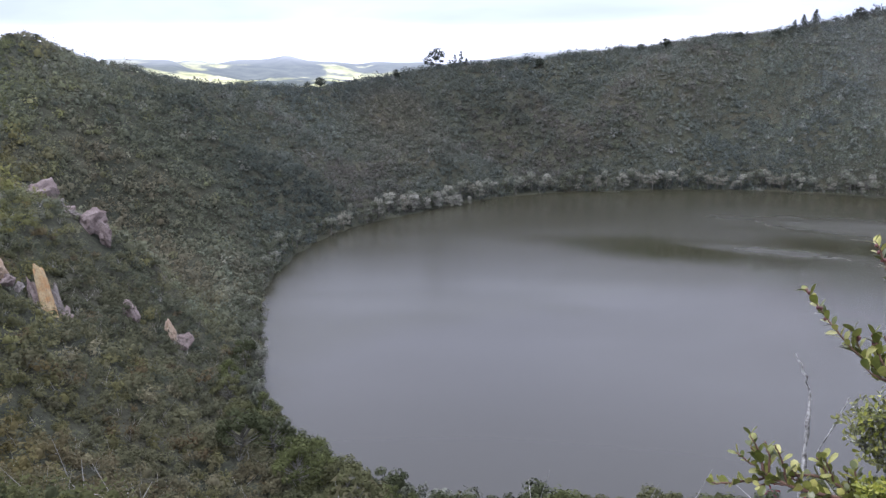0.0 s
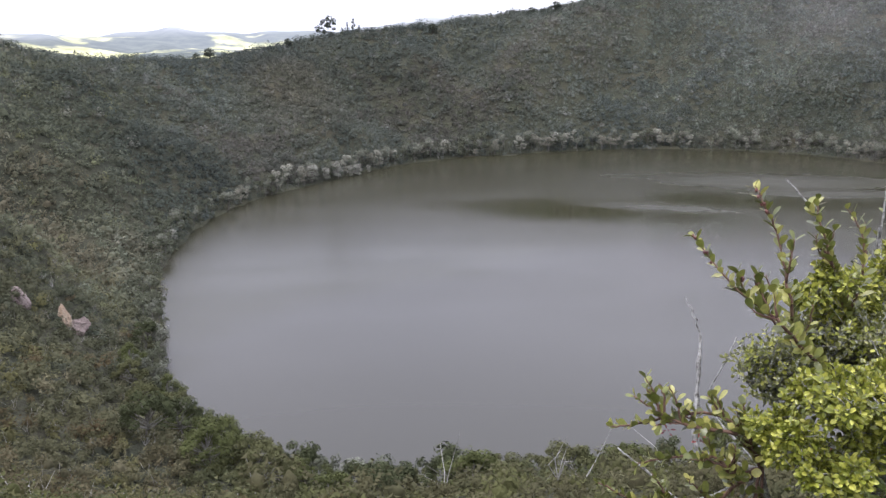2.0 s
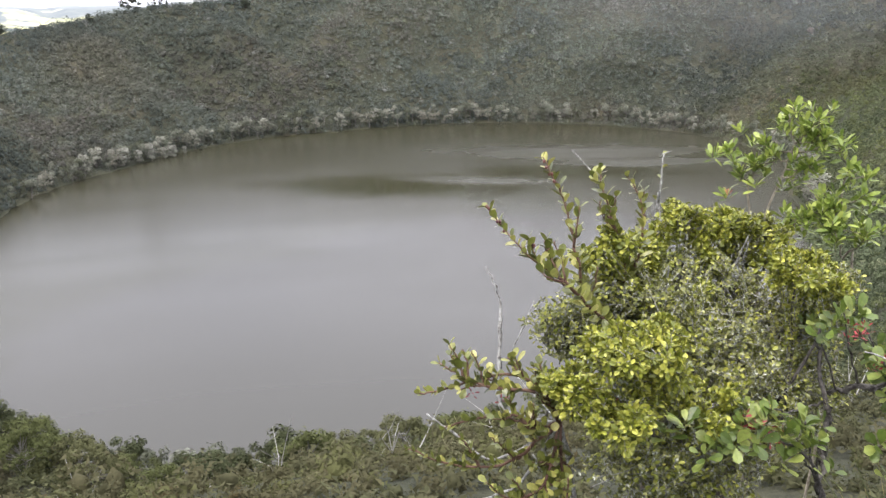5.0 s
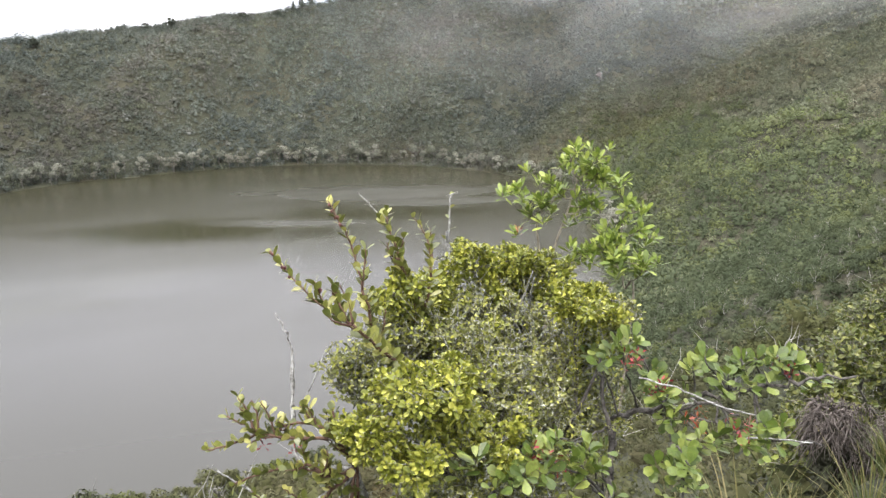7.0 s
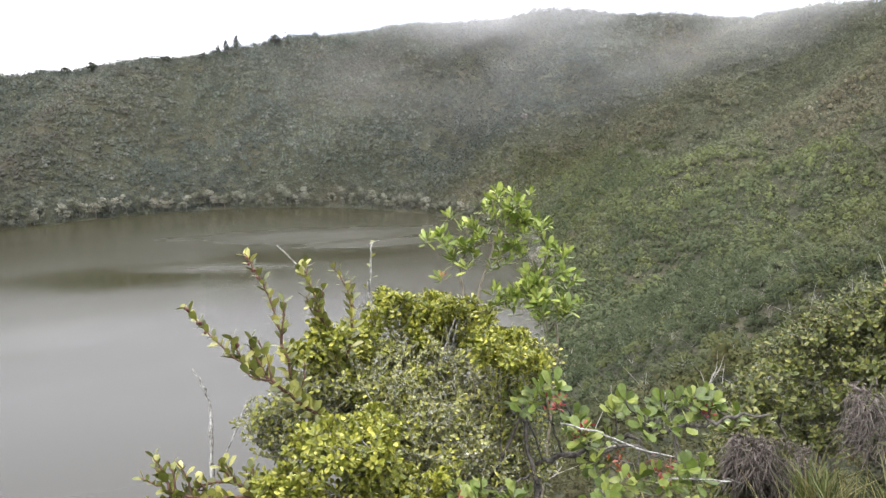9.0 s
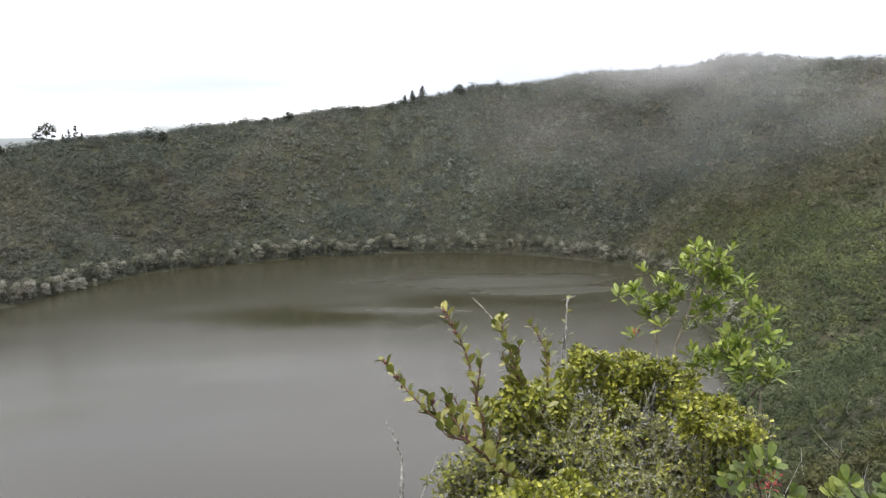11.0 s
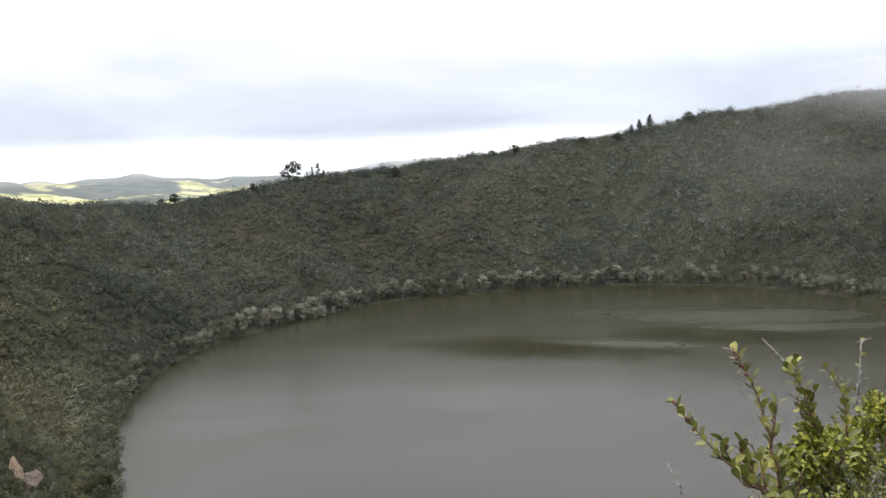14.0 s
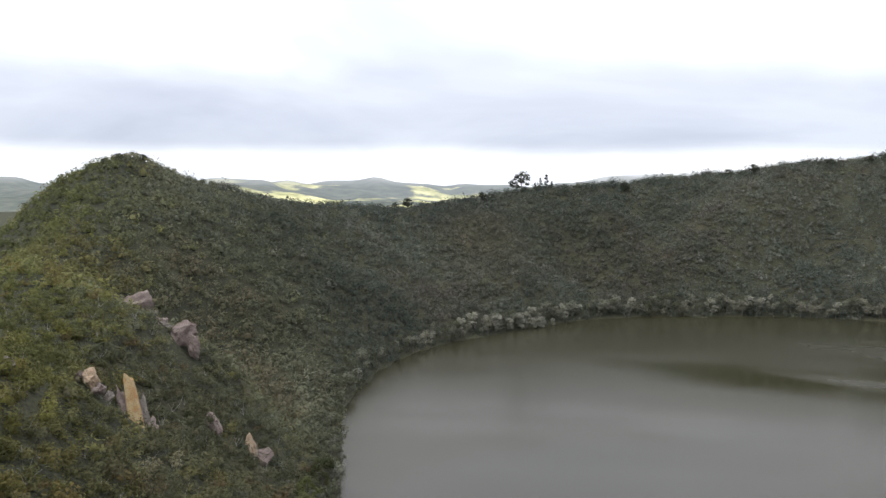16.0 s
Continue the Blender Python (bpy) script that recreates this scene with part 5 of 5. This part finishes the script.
def build_sapling():
    rng = np.random.default_rng(121)
    base = (1.860, 2.236, 58.332)
    pl = Plant("green_sapling", base, "young sapling with fresh bright green leaves", "sapling")
    s1 = pl.stem([pl.base, (1.775, 2.234, 59.005), (1.840, 2.289, 59.290), (1.881, 2.289, 59.400), (1.923, 2.286, 59.528)], 0.006, 0.0022, SAPLING_BARK, 0.001, rng)
    s2 = pl.stem([pl.base, (2.049, 2.143, 58.978), (2.071, 2.205, 59.177), (2.086, 2.244, 59.345), (2.106, 2.256, 59.458)], 0.005, 0.0022, SAPLING_BARK, 0.001, rng)
    s3 = pl.stem([pl.base, (1.800, 2.246, 59.032), (1.805, 2.316, 59.282), (1.812, 2.351, 59.402)], 0.007, 0.003, SAPLING_BARK, 0.001, rng)
    tips = [(1.762, 2.396, 59.509), (1.793, 2.360, 59.436), (1.849, 2.342, 59.537), (1.912, 2.310, 59.620), (1.941, 2.279, 59.565), (1.981, 2.256, 59.612), (1.989, 2.242, 59.566), (1.963, 2.244, 59.474), (2.022, 2.208, 59.530), (1.982, 2.207, 59.383), (2.044, 2.174, 59.458), (2.003, 2.180, 59.348), (2.071, 2.132, 59.386), (1.932, 2.264, 59.455), (1.826, 2.341, 59.454), (2.070, 2.100, 59.278), (2.008, 2.154, 59.276), (1.876, 2.315, 59.500), (1.998, 2.230, 59.538), (1.944, 2.217, 59.310), (1.982, 2.185, 59.335), (1.942, 2.247, 59.305), (1.985, 2.155, 59.314)]
    poses = []
    stems = s1[8:] + s2[8:] + s3[8:]
    for t in tips:
        t = Vector(t)
        below = [p for p in stems if p.z < t.z - 0.02] or stems
        root = min(below, key=lambda p: (p - t).length)
        line = pl.stem([root, root.lerp(t, 0.55) + Vector((0, 0, -0.015)), t], 0.003, 0.0015, SAPLING_BARK, 0.001, rng, "twig")
        poses += shoot_leaves(rng, line, 0.010, 0.042, 0.7, 0.25, 1, 0.2)
        poses += whorl_leaves(rng, t, (t - root).normalized() + Vector((0, 0, 0.9)), 11, 0.044, 0.55)
        for _ in range(5):
            side = t + Vector(rng.normal(size=3)) * 0.031 - Vector((0, 0, 0.012))
            poses += whorl_leaves(rng, side, Vector((0, 0, 1)) + Vector(rng.normal(size=3)) * 0.4, 9, 0.037, 0.55)
            pl.stem([t - Vector((0, 0, 0.03)), side], 0.0014, 0.001, SAPLING_BARK, 0, None, "twig")
    pl.leaves(poses, "narrow", FRESH_LEAF, 300, "leaf", "fresh green leaves")
    pl.leaves(whorl_leaves(rng, (1.735, 2.336, 59.387), (0, 0, 1), 9, 0.018, 0.7), "narrow", ORANGE_LEAF, 300, "red_leaf")


build_sapling()


# broad-leaved shrub with red flowers
def build_broad_shrub():
    rng = np.random.default_rng(131)
    base = (1.23, 1.27, 58.72)
    pl = Plant("broad_leaved_shrub", base, "gnarled shrub with broad oval leaves and red flowers")
    trunk = pl.stem([pl.base, (1.243, 1.284, 58.944), (1.289, 1.334, 59.066), (1.319, 1.363, 59.152), (1.344, 1.365, 59.192), (1.403, 1.320, 59.206), (1.471, 1.269, 59.234), (1.552, 1.199, 59.265), (1.619, 1.134, 59.291), (1.70, 1.06, 59.311)], 0.0078, 0.004, GNARLED_BARK, 0.006, rng, "trunk", 0.5)
    for s, r in (([(1.290, 1.328, 59.15), (1.293, 1.373, 59.260), (1.297, 1.398, 59.316), (1.323, 1.393, 59.351)], 0.006), ([(1.374, 1.30, 59.20), (1.410, 1.193, 59.262), (1.454, 1.139, 59.251)], 0.005), ([(1.434, 1.25, 59.21), (1.500, 1.131, 59.193), (1.590, 1.04, 59.191)], 0.0045), ([(1.26, 1.30, 59.0), (1.15, 1.20, 59.14), (1.02, 1.17, 59.24)], 0.005), ([(1.25, 1.29, 58.98), (1.30, 1.15, 59.08), (1.29, 1.12, 59.17)], 0.005)):
        pl.stem(s, r * 0.8, r * 0.4, GNARLED_BARK, 0.004, rng, "branch", 0.45)
    pl.stem([(1.39, 1.30, 59.21), (1.40, 1.21, 59.26), (1.36, 1.18, 59.29)], 0.0035, 0.0015, LICHEN_BARK, 0.001, rng, "dry_stick")
    pl.stem([(1.52, 1.22, 59.25), (1.53, 1.21, 59.30), (1.545, 1.215, 59.345)], 0.005, 0.0035, LICHEN_BARK, 0.001, rng, "dry_stick")
    pl.stem([(1.43, 1.13, 59.20), (1.473, 1.094, 59.213), (1.533, 1.023, 59.218)], 0.0022, 0.0015, LICHEN_BARK, 0.001, rng, "dry_stick")
    pl.stem([(1.20, 1.16, 59.37), (1.247, 1.108, 59.359), (1.293, 1.049, 59.337), (1.356, 1.015, 59.317)], 0.0018, 0.0013, LICHEN_BARK, 0.001, rng, "dry_stick")
    whorls = [(1.280, 1.305, 59.384), (1.272, 1.368, 59.355), (1.319, 1.232, 59.306), (1.348, 1.283, 59.315), (1.444, 1.263, 59.313), (1.457, 1.178, 59.324), (1.514, 1.201, 59.337), (1.601, 1.175, 59.327), (1.656, 1.191, 59.324), (1.361, 1.142, 59.224), (1.282, 1.123, 59.193), (1.445, 1.129, 59.220), (1.469, 1.097, 59.213), (1.286, 1.110, 59.179), (1.020, 1.175, 59.267), (0.992, 1.190, 59.257), (1.081, 1.169, 59.219), (0.850, 1.171, 59.294), (1.689, 1.130, 59.290), (1.103, 1.176, 59.246), (1.047, 1.192, 59.271), (1.115, 1.150, 59.220), (1.265, 1.082, 59.212), (1.400, 1.139, 59.223), (1.364, 1.250, 59.271), (1.484, 1.099, 59.234), (1.507, 1.206, 59.320), (1.551, 1.197, 59.336), (1.306, 1.291, 59.390), (1.622, 1.158, 59.328), (1.469, 1.255, 59.334), (0.926, 1.168, 59.247), (1.293, 1.134, 59.214), (1.357, 1.273, 59.301), (1.590, 1.171, 59.342)]
    poses = []
    for w in whorls:
        w = Vector(w)
        root = min(trunk, key=lambda p: (p - w).length)
        if (root - w).length < 0.35:
            pl.stem([root, root.lerp(w, 0.6) + Vector((0, 0, -0.01)), w], 0.0026, 0.0016, GNARLED_BARK, 0.002, rng, "twig")
        ax = Vector((rng.normal() * 0.4, -0.35 + rng.normal() * 0.3, 0.9))
        poses += whorl_leaves(rng, w, ax, 9, 0.036, 0.75)
        for _ in range(2):
            o = Vector(rng.normal(size=3)) * 0.026
            o.z = -abs(o.z)
            poses += whorl_leaves(rng, w + o, ax + Vector(rng.normal(size=3)) * 0.4, 6, 0.032, 0.8)
    pl.leaves(poses, "obovate", BROAD_LEAF, 300)
    for k, r in enumerate(((1.278, 1.262, 59.366), (1.391, 1.185, 59.234), (0.998, 1.180, 59.262), (1.440, 1.101, 59.234), (1.598, 1.156, 59.314), (1.03, 1.155, 59.235), (1.33, 1.235, 59.31))):
        ps = []
        for _ in range(5):
            ps += whorl_leaves(rng, Vector(r) + Vector(rng.normal(size=3)) * 0.009, (rng.normal() * 0.7, -0.4, rng.normal() * 0.6), 7, 0.0125, 0.6)
        foot = min(trunk, key=lambda p: (p - Vector(r)).length)
        foot = Vector(r).lerp(foot, min(1.0, 0.05 / (foot - Vector(r)).length))
        pl.stem([foot, Vector(r)], 0.0016, 0.001, RED_BARK, 0, None, "flower_stalk")
        leaf_parts([Matrix.Translation(-pl.base) @ m for m in ps], leaf_mesh("petal", "narrow", RED_PETAL if k != 1 else ORANGE_LEAF), pl.last, "petal")


build_broad_shrub()


# bank at the right of the overlook: shrub, dry roots, grass
BANK_LEAF = leaf_material("bank_shrub_leaf", (0.042, 0.056, 0.011), (0.088, 0.106, 0.02), (0.21, 0.215, 0.06), 0.36, 0.22)


def build_bank_shrub():
    rng = np.random.default_rng(141)
    base = (3.05, 1.75, 58.2)
    pl = Plant("bank_shrub", base, "low green shrub with small glossy leaves on the bank")
    hub = Vector((3.03, 1.76, 58.55))
    pl.stem([pl.base, hub], 0.02, 0.015, DARK_BARK)
    poses, tw = [], bmesh.new()
    for c, r in (((2.968, 1.888, 58.96), 0.14), ((3.046, 1.806, 59.02), 0.15), ((3.118, 1.724, 59.10), 0.15), ((3.20, 1.63, 59.18), 0.16), ((3.065, 1.717, 58.90), 0.16), ((2.966, 1.828, 58.80), 0.15), ((3.158, 1.610, 58.99), 0.16), ((2.809, 1.942, 58.66), 0.13), ((2.976, 1.756, 58.70), 0.14), ((3.25, 1.52, 59.05), 0.16), ((2.80, 1.75, 58.60), 0.14), ((2.62, 1.86, 58.52), 0.13), ((2.317, 1.673, 58.77), 0.11), ((2.462, 1.669, 58.84), 0.12), ((2.668, 1.761, 58.93), 0.13), ((2.528, 1.767, 58.88), 0.11)):
        c = Vector(c)
        limb = pl.stem([hub, hub.lerp(c, 0.6) + Vector((0, 0, -0.03)), c], 0.009, 0.003, TWIG_BARK, 0.002, rng, "branch")
        for _ in range(60):
            d = Vector(rng.normal(size=3))
            d.z = abs(d.z) * 0.9
            d.normalize()
            tip = c + d * r * rng.uniform(0.7, 1.15)
            line = smooth_line([limb[-1 - int(rng.integers(0, 4))], c.lerp(tip, 0.5) + Vector(rng.normal(size=3)) * 0.015, tip], 3)
            tube(tw, [p - pl.base for p in line], 0.002, 0.001, 3)
            poses += shoot_leaves(rng, line, 0.0125, 0.022, 0.9, 0.25, 1, 0.35)
            poses += whorl_leaves(rng, tip, d + Vector((0, 0, 0.5)), 6, 0.022, 0.8)
    part("twig_tangle", tw, TWIG_BARK, pl.ob, "", "stuff")
    pl.leaves(poses, "small", BANK_LEAF, 300)
    for r in ((3.053, 1.79, 59.13), (3.174, 1.645, 59.30)):
        pl.leaves(whorl_leaves(rng, r, (0, -0.2, 1), 5, 0.036, 0.25), "narrow", ORANGE_LEAF, 300, "red_leaf")


build_bank_shrub()


def build_dry_roots():
    rng = np.random.default_rng(151)
    for (x, y, z, r) in ((2.42, 1.52, 58.80, 0.10), (2.29, 1.54, 58.89, 0.06), (2.64, 1.34, 58.98, 0.11), (2.70, 1.24, 58.86, 0.10)):
        g = ground_z(x, y)
        top = holder("dry_root_mass", (x, y, g), "shaggy grey mass of dry roots and dead stems", "dead plant", "dry root masses on the bank")
        core = rock_bmesh((r * 0.75, r * 0.75, max(r, (z - g) * 0.5 + r * 0.45)), int(x * 100), 0.25, 3)
        ob = part("peat_core", core, SOIL, top)
        ob.location = (0, 0, (z - g) * 0.45)
        bm = bmesh.new()
        for _ in range(420):
            a = rng.uniform(0, 6.28)
            p = Vector((math.cos(a), math.sin(a), 0)) * r * rng.uniform(0.5, 0.85)
            p.z = z - g + rng.uniform(-0.6, 1.0) * r
            d = Vector((p.x, p.y, 0)).normalized()
            tube(bm, smooth_line([p, p + d * 0.012 + Vector(rng.normal(size=3)) * 0.008, p + d * 0.016 + Vector((rng.normal() * 0.03, rng.normal() * 0.03, -rng.uniform(0.03, 0.09)))], 3), 0.0022, 0.0009, 3)
        part("root_mat", bm, ROOT_BARK, top, "matted grey roots", "stuff")


build_dry_roots()


def build_tussocks():
    rng = np.random.default_rng(161)
    spots = [(1.45, 1.40, 80, 0.40), (1.58, 1.36, 80, 0.40), (1.72, 1.33, 80, 0.38), (1.88, 1.30, 60, 0.18), (1.92, 1.14, 60, 0.23), (1.95, 1.00, 60, 0.28), (1.93, 0.86, 60, 0.34), (2.33, 1.12, 60, 0.18)]
    spots += [(1.2, 1.15, 60, 0.28), (1.35, 1.08, 60, 0.3), (1.1, 1.34, 60, 0.3), (1.3, 1.28, 60, 0.34), (0.95, 1.3, 50, 0.3), (1.5, 1.18, 60, 0.34), (1.62, 1.22, 60, 0.3), (1.4, 1.25, 60, 0.3)]
    spots += [(1.5 + 0.21 * (k % 6) + rng.uniform(-0.08, 0.08), 1.12 + 0.2 * (k // 6) + rng.uniform(-0.08, 0.08), 60, rng.uniform(0.08, 0.16)) for k in range(24)]
    for x, y, n, ln in spots:
        g = ground_z(x, y)
        z = g
        bm = bmesh.new()
        for _ in range(n):
            a = rng.uniform(0, 6.28)
            out = Vector((math.cos(a), math.sin(a), 0))
            root = out * rng.uniform(0, 0.045) + Vector((0, 0, g - z))
            l = ln * rng.uniform(0.6, 1.15)
            lean = rng.uniform(0.15, 0.8)
            w = rng.uniform(0.0025, 0.006)
            side = out.cross(Vector((0, 0, 1))) * w
            rows = []
            for k in range(5):
                f = k / 4
                p = root + Vector((0, 0, l * (f - 0.25 * lean * f * f))) + out * l * lean * f * f
                ww = side * (1 - f * 0.92)
                rows.append((bm.verts.new(p - ww), bm.verts.new(p + out * w * 0.3), bm.verts.new(p + ww)))
            for a0, b0 in zip(rows, rows[1:]):
                bm.faces.new((a0[0], a0[1], b0[1], b0[0]))
                bm.faces.new((a0[1], a0[2], b0[2], b0[1]))
        me = bpy.data.meshes.new("grass_tussock")
        bm.to_mesh(me)
        bm.free()
        me.materials.append(GRASS_BLADE)
        ob = new("grass_tussock", me)
        ob.location = (x, y, z)
        tagged(ob, "tussock of narrow yellow-green grass with dry blades", "grass", "grass tussocks on the bank")


build_tussocks()
